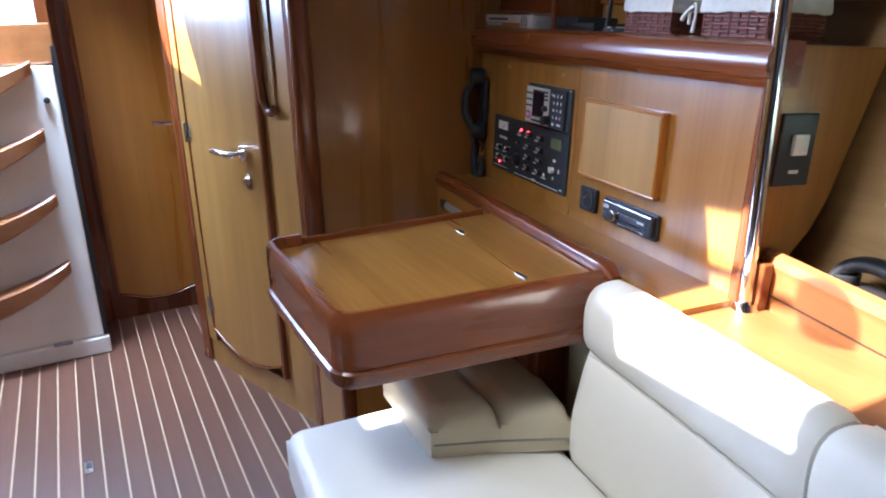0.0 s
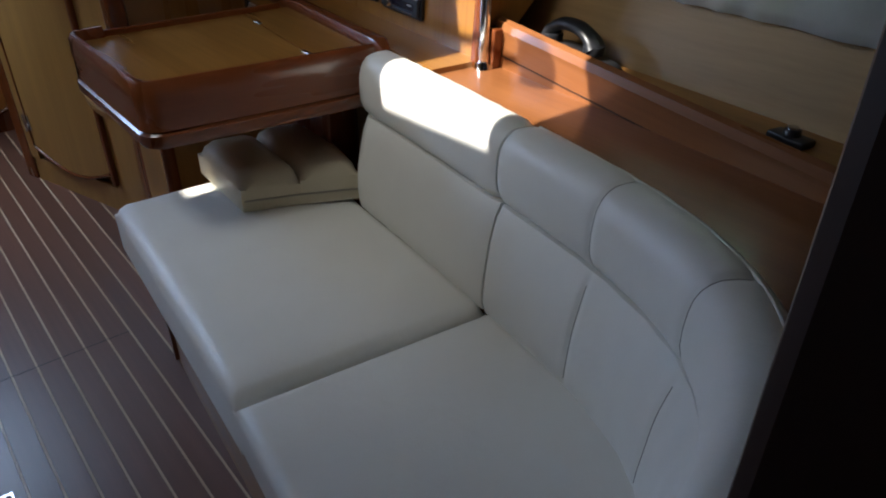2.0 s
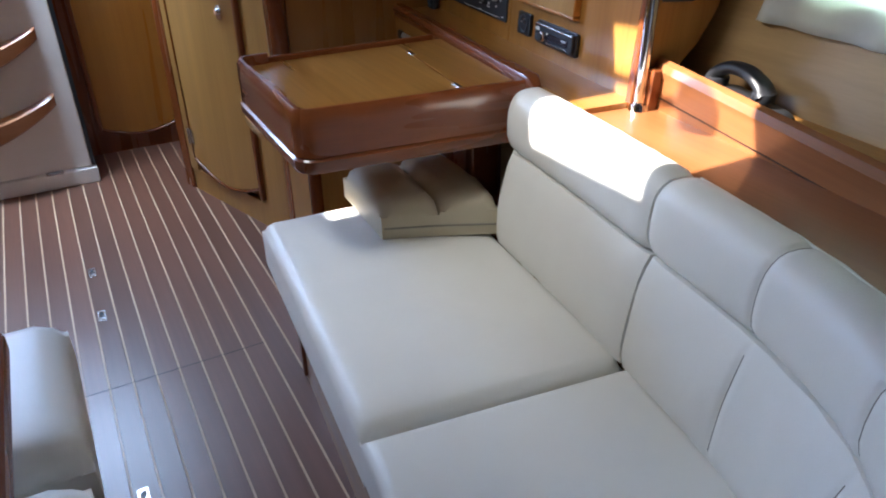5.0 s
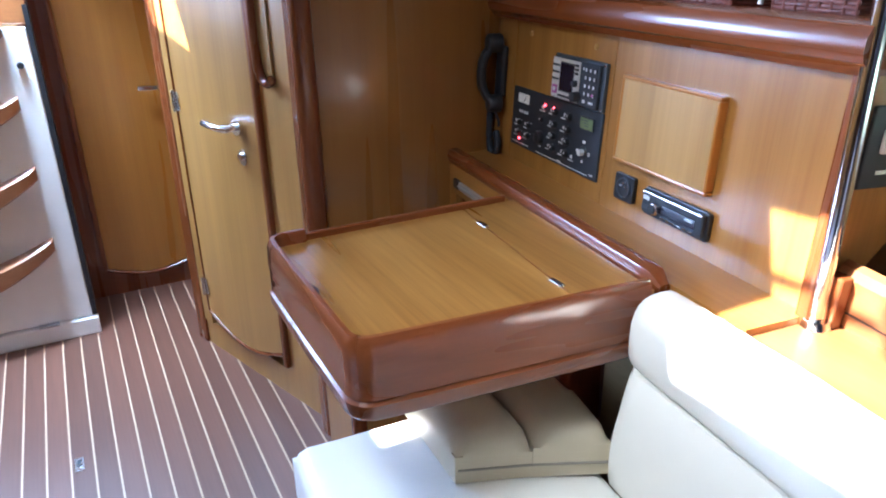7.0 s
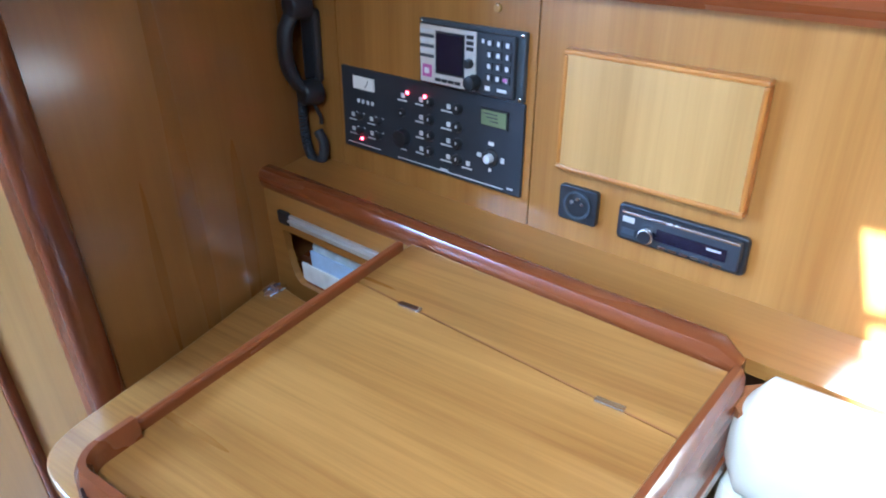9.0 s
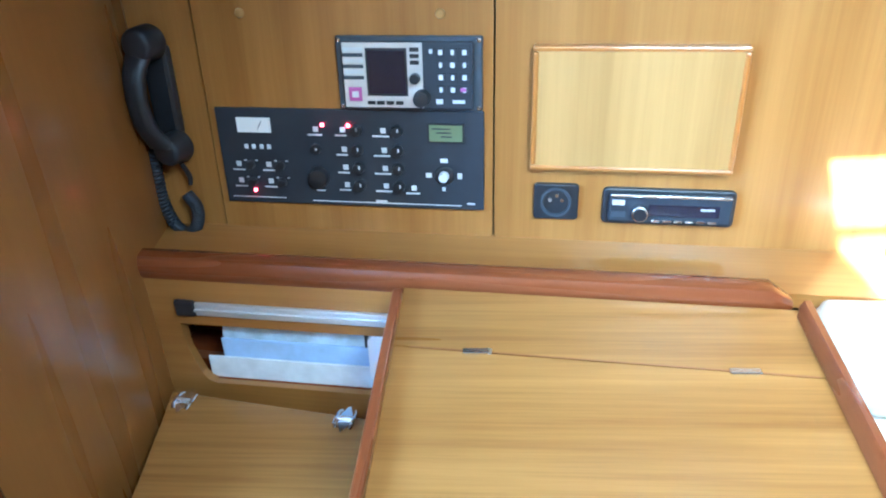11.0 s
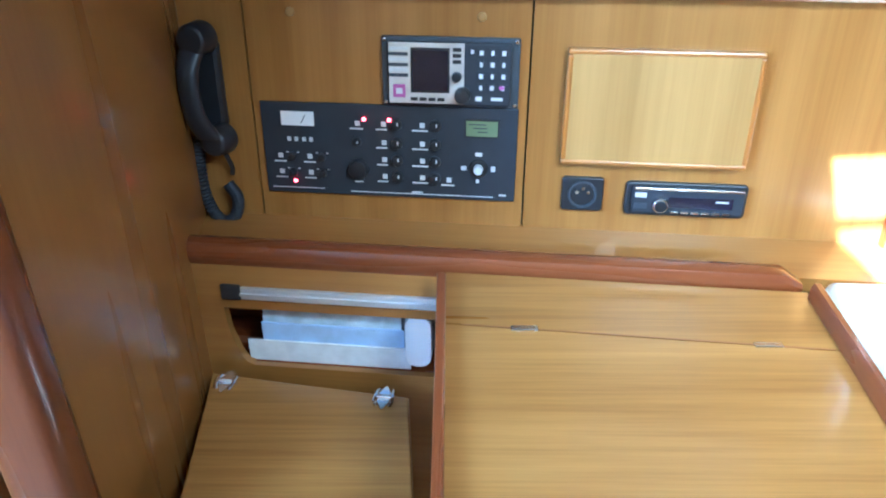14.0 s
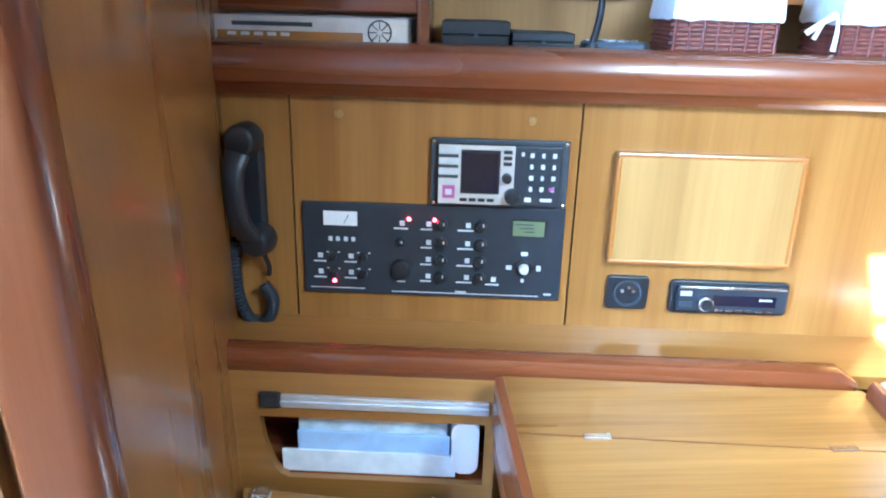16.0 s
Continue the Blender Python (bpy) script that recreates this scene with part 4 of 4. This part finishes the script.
for dx, dz in ((-0.009, 0.004), (0.009, 0.004), (0.001, 0.011)):
    part("pin", cyl((0.1095 + dx, -0.010, -0.1115 + dz), (0.1095 + dx, -0.0135, -0.1115 + dz), 0.0028, 10), STEEL, so)

cs = thing("car_stereo", "black car stereo with silver edge and round knob", "stereo", NAV)
part("trim", upright([(0.2735 + x, -0.1145 + z) for x, z in rounded(-0.0955, 0.0955, -0.0285, 0.0285, 0.008, 4)], -0.010, 0.0, 0.003), BLACK, cs)
part("face", upright([(0.275 + x, -0.1135 + z) for x, z in rounded(-0.088, 0.088, -0.022, 0.023, 0.006, 4)], -0.020, -0.010, 0.003), PANEL, cs)
part("top_edge", box(0.190, 0.360, -0.0215, -0.018, -0.0955, -0.0915, 0.001), STEEL, cs, "bright silver top edge")
part("display", box(0.245, 0.345, -0.0212, -0.019, -0.124, -0.106), SCREEN, cs)
part("knob_ring", cyl((0.232, -0.019, -0.119), (0.232, -0.030, -0.119), 0.0135, 24, 0.012, bevel=0.001), STEEL, cs, "silver ring", 40)
part("knob", cyl((0.232, -0.029, -0.119), (0.232, -0.033, -0.119), 0.0095, 20), BLACK, cs, smooth=40)
part("badge", box(0.192, 0.210, -0.0215, -0.019, -0.108, -0.100), SILVER, cs)
part("slot", box(0.318, 0.338, -0.0220, -0.019, -0.113, -0.110), SILVER, cs)
for k in range(6):
    part("button", box(0.250 + 0.016 * k, 0.262 + 0.016 * k, -0.0222, -0.019, -0.1335, -0.1295), STEEL, cs)
part("button", box(0.192, 0.212, -0.0215, -0.019, -0.127, -0.118), GREYP, cs)

for u, v in ((-0.358, 0.163), (-0.062, 0.161)):
    sc = thing("screw_cap", "small pale screw cap on the veneer", "screw cap", NAV, "screw caps")
    part("cap", cyl((u, 0.0, v), (u, -0.004, v), 0.0075, 16, 0.006, bevel=0.0008), PALE_Z, sc, smooth=40)

tel = thing("telephone_handset", "black telephone handset hanging with curled cord", "telephone", NAV)
part("cradle", box(-0.518, -0.474, -0.020, 0.0, -0.02, 0.12, 0.008), BLACK, tel)
grip = smooth_line([(-0.500, -0.040, 0.120), (-0.507, -0.060, 0.085), (-0.507, -0.066, 0.045), (-0.503, -0.062, 0.005), (-0.492, -0.045, -0.030)], 6)
hb = bmesh.new()
rings = []
for i, p in enumerate(grip):
    t = i / (len(grip) - 1)
    w = 0.016 + 0.007 * (2 * t - 1) ** 2
    rings.append([hb.verts.new((p.x + w * math.copysign(abs(math.cos(a)) ** 0.7, math.cos(a)), p.y + 0.012 * math.sin(a), p.z)) for a in np.linspace(0, 2 * math.pi, 14, endpoint=False)])
skin(hb, rings)
part("grip", hb, BLACK, tel, smooth=50)
part("earpiece", cyl((-0.494, -0.016, 0.125), (-0.500, -0.058, 0.125), 0.027, 24, 0.024, bevel=0.006), BLACK, tel, smooth=45)
part("mouthpiece", cyl((-0.482, -0.012, -0.036), (-0.490, -0.052, -0.036), 0.027, 24, 0.023, bevel=0.006), BLACK, tel, smooth=45)
curl = smooth_line([(-0.478, -0.03, -0.06), (-0.474, -0.02, -0.085), (-0.476, -0.018, -0.10)], 5)
part("lead", tube(curl, 0.004, 8), BLACK, tel, smooth=60)
spine = smooth_line([(-0.524, -0.02, -0.040), (-0.530, -0.02, -0.085), (-0.528, -0.02, -0.135), (-0.514, -0.02, -0.175), (-0.494, -0.02, -0.186), (-0.476, -0.02, -0.170), (-0.471, -0.02, -0.140), (-0.484, -0.02, -0.118)], 16)
coil = []
for i, p in enumerate(spine):
    q = spine[min(i + 1, len(spine) - 1)] - spine[max(i - 1, 0)]
    side = Vector((q.z, 0, -q.x)).normalized()
    for s in range(4):
        a = 2 * math.pi * (i * 4 + s) / 9
        base_p = p.lerp(spine[min(i + 1, len(spine) - 1)], s / 4)
        coil.append(base_p + 0.0075 * (math.cos(a) * side + math.sin(a) * Vector((0, 1, 0))))
part("curled_cord", tube(coil, 0.0034, 6), PANEL, tel, "dark curled cord", 70)

sw = thing("light_switch", "dark switch plate with a white rocker", "switch", NAV)
part("plate", box(0.605, 0.612, 0.019, 0.100, 0.028, 0.152, 0.003), PANEL, sw)
part("rocker", box(0.612, 0.620, 0.044, 0.078, 0.082, 0.118, 0.003), PRINT, sw, "white rocker")
part("mark", box(0.6118, 0.6128, 0.050, 0.072, 0.050, 0.056), PRINT, sw)

# ---- things on the shelf above the panel ----
SHELF = 0.262
dv = thing("disc_player", "silver disc player standing on the upper shelf", "disc player", NAV)
part("case", box(-0.553, -0.255, 0.012, 0.20, SHELF, SHELF + 0.040, 0.002), ALU, dv)
part("front", box(-0.555, -0.253, 0.004, 0.012, SHELF + 0.001, SHELF + 0.042, 0.003), SILVER, dv)
part("tray_slot", box(-0.515, -0.395, 0.002, 0.004, SHELF + 0.027, SHELF + 0.033), GREYP, dv)
# teak veneer stands for the wood mirrored in the strip
part("window", box(-0.538, -0.320, 0.002, 0.004, SHELF + 0.006, SHELF + 0.020), TEAK_X, dv, "mirror strip with the brown wood's reflection as its colour")
for k in range(5):
    part("button", box(-0.522 + 0.020 * k, -0.509 + 0.020 * k, 0.001, 0.003, SHELF + 0.013, SHELF + 0.018), PRINT, dv)
wheel = bmesh.new()
for k in range(8):
    a = 2 * math.pi * k / 8
    tube([(-0.295 + 0.017 * math.cos(a + s), 0.0035, SHELF + 0.021 + 0.017 * math.sin(a + s)) for s in np.linspace(0, 0.785, 4)], 0.0012, 6, bm=wheel)
    tube([(-0.295 + 0.004 * math.cos(a), 0.0035, SHELF + 0.021 + 0.004 * math.sin(a)), (-0.295 + 0.017 * math.cos(a), 0.0035, SHELF + 0.021 + 0.017 * math.sin(a))], 0.0008, 5, bm=wheel)
part("wheel_button", wheel, PANEL, dv, "round button wheel")

lk = thing("upper_locker", "brown wooden locker front above the disc player", "locker", NAV)
part("front", box(-0.555, -0.243, 0.055, 0.075, SHELF + 0.048, 0.83, 0.003), MAHO_X, lk)
part("side", box(-0.243, -0.225, 0.057, 0.32, SHELF + 0.001, 0.83), MAHO_Z, lk)
part("shelf_back", box(-0.225, 0.30, 0.205, 0.215, SHELF + 0.001, 0.338), PALE_Z, lk, "pale wooden back panel")
part("beam", box(-0.225, 0.60, 0.195, 0.225, 0.339, 0.392), DOOR_O, lk)
part("liner", box(-0.225, 0.60, 0.180, 0.235, 0.393, 0.80), VINYL, lk, "cream vinyl lining")

for u0, u1, h, w0 in ((-0.205, -0.100, 0.040, 0.05), (-0.097, -0.003, 0.026, 0.035)):
    bx = thing("black_case", "flat black plastic case lying on the shelf", "case", NAV, "black cases")
    part("base", box(u0, u1, w0, w0 + 0.12, SHELF, SHELF + h * 0.48, 0.002), BLACK, bx)
    part("lid", box(u0, u1, w0 - 0.001, w0 + 0.12, SHELF + h * 0.5, SHELF + h, 0.002), PANEL, bx)
    part("clasp", box((u0 + u1) / 2 - 0.004, (u0 + u1) / 2 + 0.004, w0 - 0.003, w0, SHELF + h * 0.4, SHELF + h * 0.6), GREYP, bx)
gl = thing("gooseneck_lamp", "black flexible gooseneck lamp curving over the shelf", "lamp", NAV)
part("foot", cyl((0.024, 0.05, SHELF), (0.024, 0.05, SHELF + 0.012), 0.016, 18, 0.012), BLACK, gl, smooth=40)
part("neck", tube(smooth_line([(0.024, 0.05, SHELF), (0.034, 0.05, SHELF + 0.05), (0.033, 0.05, SHELF + 0.09), (0.012, 0.05, SHELF + 0.135), (-0.03, 0.045, SHELF + 0.165), (-0.08, 0.04, SHELF + 0.175)], 6), 0.0055, 10), BLACK, gl, smooth=60)
part("head", cyl((-0.075, 0.04, SHELF + 0.176), (-0.125, 0.036, SHELF + 0.170), 0.010, 16, 0.016), BLACK, gl, smooth=40)
rc = thing("remote_control", "grey remote control lying on the shelf", "remote control", NAV @ pose(0.065, 0.05, SHELF, 0, 0, -22))
part("body", box(-0.055, 0.045, -0.020, 0.020, 0.0, 0.016, 0.005), GREYP, rc)
for k in range(5):
    for j in (-1, 0, 1):
        part("button", box(-0.045 + 0.016 * k, -0.036 + 0.016 * k, -0.004 + 0.012 * j, 0.004 + 0.012 * j, 0.016, 0.018), PRINT if (k + j) % 3 else BLACK, rc)


def basket(u0, u1, label):
    """Open wicker basket: stakes with woven rods, and a cloth lining folded over the rim."""
    b = thing("wicker_basket", label, "basket", NAV, "wicker baskets")
    w0, w1, z0, z1 = 0.024, 0.150, SHELF, SHELF + 0.090
    part("core", box(u0 + 0.006, u1 - 0.006, w0 + 0.006, w1 - 0.006, z0, z1 - 0.002), WICKER, b)
    weave, n = bmesh.new(), 13
    for r_ in range(9):
        z = z0 + 0.004 + r_ * 0.0066
        pts = []
        for (ax, ay), (bx_, by) in (((u0, w0), (u1, w0)), ((u1, w0), (u1, w1)), ((u1, w1), (u0, w1)), ((u0, w1), (u0, w0))):
            m = max(6, int(math.hypot(bx_ - ax, by - ay) / 0.009))
            ox, oy = (by - ay), -(bx_ - ax)
            ln = math.hypot(ox, oy)
            for k in range(m):
                q = 0.0022 * (1 if (k + r_) % 2 else -1)
                pts.append((ax + (bx_ - ax) * k / m + ox / ln * q, ay + (by - ay) * k / m + oy / ln * q, z))
        tube(pts, 0.0032, 5, bm=weave)
    part("weave", weave, WICKER, b, smooth=70)
    for k in range(8):
        x = u0 + (u1 - u0) * k / 7
        part("stake", cyl((x, w0 - 0.002, z0), (x, w0 - 0.002, z0 + 0.062), 0.0024, 6), WICKER, b)
    lin = bmesh.new()
    rings = []
    for zz, off in ((z0 + 0.050, 0.006), (z0 + 0.055, 0.008), (z0 + 0.086, 0.005), (z0 + 0.092, 0.001), (z0 + 0.088, -0.006), (z0 + 0.05, -0.010)):
        ring = []
        for (ax, ay), (bx_, by) in (((u0, w0), (u1, w0)), ((u1, w0), (u1, w1)), ((u1, w1), (u0, w1)), ((u0, w1), (u0, w0))):
            for k in range(12):
                px, py = ax + (bx_ - ax) * k / 12, ay + (by - ay) * k / 12
                cx, cy = (u0 + u1) / 2, (w0 + w1) / 2
                sx, sy = 1 + off / ((u1 - u0) / 2), 1 + off / ((w1 - w0) / 2)
                j_ = 0.0022 * noise.noise((px * 60, py * 60, zz * 40))
                ring.append(lin.verts.new((cx + (px - cx) * sx + j_, cy + (py - cy) * sy + j_, zz + j_ * 1.5)))
        rings.append(ring)
    skin(lin, rings, caps=False)
    part("lining", lin, CLOTH, b, "white cotton lining folded over the rim", 50)
    return b, u0, u1, w0, z0


b1 = basket(0.142, 0.290, "dark wicker basket with white lining, holding green cloth")
b2 = basket(0.385, 0.540, "dark wicker basket with white lining and tied ribbon")
gc = thing("green_pouch", "dark green cloth pouch standing in the basket", "pouch", NAV)
part("pouch", upright([(0.255 + x, SHELF + 0.098 + z) for x, z in rounded(-0.026, 0.026, -0.024, 0.026, 0.023, 6)], 0.075, 0.100, 0.006), GREEN, gc, smooth=50)
nc = thing("navy_bundle", "folded navy cloth lying in the basket", "cloth", NAV)
part("cloth", grid_cushion((0.40, 0.05), (0.53, 0.05), (0.53, 0.14), (0.40, 0.14), SHELF + 0.07, SHELF + 0.108, 0.006, 0.02, 8, 8), NAVY, nc, smooth=50)
part("ribbon", tube(smooth_line([(0.345, 0.022, SHELF + 0.028), (0.352, 0.016, SHELF + 0.05), (0.366, 0.014, SHELF + 0.066), (0.372, 0.012, SHELF + 0.045), (0.370, 0.010, SHELF + 0.012)], 5), 0.0035, 6, taper=lambda t: 0.6 + 0.6 * abs(2 * t - 1)), CLOTH, b2[0], "white tied ribbon", 60)
part("bow", tube(smooth_line([(0.330, 0.016, SHELF + 0.036), (0.350, 0.013, SHELF + 0.052), (0.366, 0.013, SHELF + 0.060)], 5), 0.0045, 6), CLOTH, b2[0], smooth=60)

# ---- window and curtain on the ship's side ----
wi = thing("window_1", "long rounded cabin window with bright daylight behind", "window", kind="structure")


def on_hull(y, z, d=0.0):
    return (hullx(y, z) + d, y, z)


fr = bmesh.new()
oval = rounded(WY0 + 0.004, WY1 - 0.004, WZ0 + 0.003, WZ1 - 0.003, 0.038, 8)
ro, ri = [], []
cy, cz = (WY0 + WY1) / 2, (WZ0 + WZ1) / 2
for y, z in oval:
    k = max(abs(y - cy) / ((WY1 - WY0) / 2 + 0.012), abs(z - cz) / ((WZ1 - WZ0) / 2 + 0.012))
    ro.append(fr.verts.new(on_hull(cy + (y - cy) / k, cz + (z - cz) / k, -0.003)))
    ri.append(fr.verts.new(on_hull(y, z, -0.003)))
rb = [fr.verts.new(on_hull(y, z, 0.05)) for y, z in oval]
skin(fr, [ro, ri, rb], caps=False)
part("frame", fr, WHITE, wi, smooth=50)
pane = bmesh.new()
pane.faces.new([pane.verts.new(on_hull(y, z, 0.052)) for y, z in ((WY0 - 0.01, WZ0 - 0.01), (WY1 + 0.01, WZ0 - 0.01), (WY1 + 0.01, WZ1 + 0.01), (WY0 - 0.01, WZ1 + 0.01))])
part("daylight_pane", pane, OUTSIDE, wi, "bright pale green daylight")
cu = thing("curtain", "pale translucent cloth curtain drawn across the window", "curtain")
sheet = bmesh.new()
ny, nz = 90, 16
grid = [[sheet.verts.new(on_hull(y, z, -0.016 - 0.0045 * math.sin(y * 62 + 1.4 * math.sin(y * 17)) * (0.5 + 0.5 * (1.27 - z) / 0.26) - 0.002 * math.sin(z * 30 + y * 20)))
         for z in np.linspace(0.995, 1.268, nz)] for y in np.linspace(0.38, 1.085, ny)]
for i in range(ny - 1):
    for j in range(nz - 1):
        sheet.faces.new((grid[i][j], grid[i + 1][j], grid[i + 1][j + 1], grid[i][j + 1]))
cloth = part("cloth", sheet, CURTAIN, cu, smooth=60)
sol = cloth.modifiers.new("thickness", "SOLIDIFY")
sol.thickness = 0.0008
part("rail", tube([on_hull(y, 1.272, -0.018) for y in np.linspace(0.36, 1.09, 12)], 0.007, 8), MAHO_Y, cu, "brown curtain rail", 60)

# ---- telephone and small fittings on the side shelf ----
ht = thing("desk_telephone", "black telephone with arched handset on the side shelf", "telephone", pose(1.515, 1.015, 0.853, 0, 0, -4) @ Matrix.Diagonal((0.85, 0.78, 0.88, 1.0)))
basep = bmesh.new()
rings = []
for y, h, w in ((0.075, 0.030, 0.040), (0.03, 0.034, 0.044), (-0.06, 0.026, 0.044), (-0.135, 0.018, 0.040), (-0.155, 0.010, 0.034)):
    rings.append([basep.verts.new(p) for p in ((-w, y, 0.0), (-w, y, h * 0.7), (-w * 0.8, y, h), (w * 0.8, y, h), (w, y, h * 0.7), (w, y, 0.0))])
skin(basep, rings)
part("base", basep, BLACK, ht, smooth=35)
arc = smooth_line([(0, 0.085, 0.040), (0, 0.072, 0.062), (0, 0.030, 0.080), (0, -0.025, 0.080), (0, -0.072, 0.062), (0, -0.090, 0.042)], 6)
hs = bmesh.new()
rings = []
for i, p in enumerate(arc):
    t = i / (len(arc) - 1)
    w, h = 0.023 + 0.008 * (2 * t - 1) ** 2, 0.015 + 0.004 * (2 * t - 1) ** 4
    dd = (arc[min(i + 1, len(arc) - 1)] - arc[max(i - 1, 0)]).normalized()
    nn = Vector((0, -dd.z, dd.y))
    rings.append([hs.verts.new(p + Vector((w * math.cos(a), 0, 0)) + nn * h * math.sin(a)) for a in np.linspace(0, 2 * math.pi, 14, endpoint=False)])
skin(hs, rings)
part("handset", hs, BLACK, ht, "glossy black handset", 50)
for y in (0.072, -0.082):
    part("cup", cyl((0, y, 0.030), (0, y, 0.052), 0.026, 20, 0.028, bevel=0.003), BLACK, ht, smooth=40)
cl = thing("shelf_cleat", "small black plastic fitting on the side shelf", "fitting", pose(1.462, 0.50, 0.853, 0, 0, -10))
part("body", merge(box(-0.018, 0.018, -0.035, 0.035, 0.0, 0.014, 0.005), cyl((0, 0, 0.0), (0, 0, 0.024), 0.017, 18, 0.013, bevel=0.003)), BLACK, cl, smooth=40)
part("cap", cyl((0, 0, 0.024), (0, 0, 0.027), 0.009, 16), STEEL, cl)
ls = thing("reading_lamp", "black round lamp fitting on the wooden shelf", "lamp", pose(1.088, 0.252, 0.81))
part("body", cyl((0, 0, 0), (0, 0, 0.03), 0.032, 24, 0.026, bevel=0.006), BLACK, ls, smooth=40)
part("lens", cyl((0, 0, 0.03), (0, 0, 0.033), 0.018, 20), GREYP, ls)

# ---- fittings let into the cabin sole ----
for x, y in ((0.286, 2.560), (0.286, 2.260), (0.288, 1.428), (0.288, 0.775)):
    la = thing("floor_latch", "small steel ring latch let into the cabin sole", "latch", Matrix.Translation((x, y, 0.0004)), "floor latches")
    part("plate", prism(rounded(-0.013, 0.013, -0.032, 0.032, 0.005, 4), 0.0, 0.0022, 0.0008), STEEL, la)
    part("recess", prism(rounded(-0.008, 0.008, -0.010, 0.024, 0.006, 4), 0.0022, 0.0026), GREYP, la)
    part("ring", tube([(0.007 * math.cos(a), 0.008 + 0.013 * math.sin(a), 0.0036) for a in np.linspace(0, 2 * math.pi, 20)], 0.0014, 6), CHROME, la, smooth=60)
    part("screw", cyl((0, -0.022, 0.0022), (0, -0.022, 0.003), 0.004, 12), CHROME, la)
for y, x0, x1 in ((0.612, 0.10, 0.62), (1.872, 0.10, 0.70)):
    part("joint", box(x0, x1, y - 0.0012, y + 0.0012, 0.0, 0.0009), BLACK, floor, "dark joint of a floor hatch")

# ---- planks of the cabin sole, pieces last ----
strips = [FIRST + PITCH * k for k in range(-42, 12)]
plank_mesh, strip_mesh = bpy.data.meshes.new("plank"), bpy.data.meshes.new("strip")
bm = box(-0.0286, 0.0286, -3.1, 3.1, -0.008, 0.0, 0.0008, 1)
bm.to_mesh(plank_mesh)
bm.free()
plank_mesh.materials.append(PLANK)
bm = box(-0.0026, 0.0026, -3.1, 3.1, -0.008, 0.0004)
bm.to_mesh(strip_mesh)
bm.free()
strip_mesh.materials.append(HOLLY)
for x in strips:
    for nm, me, dx in (("plank", plank_mesh, PITCH / 2), ("strip", strip_mesh, 0.0)):
        o = new(nm, me)
        o.parent = floor
        o.matrix_local = Matrix.Translation((x + dx, 1.5, 0))
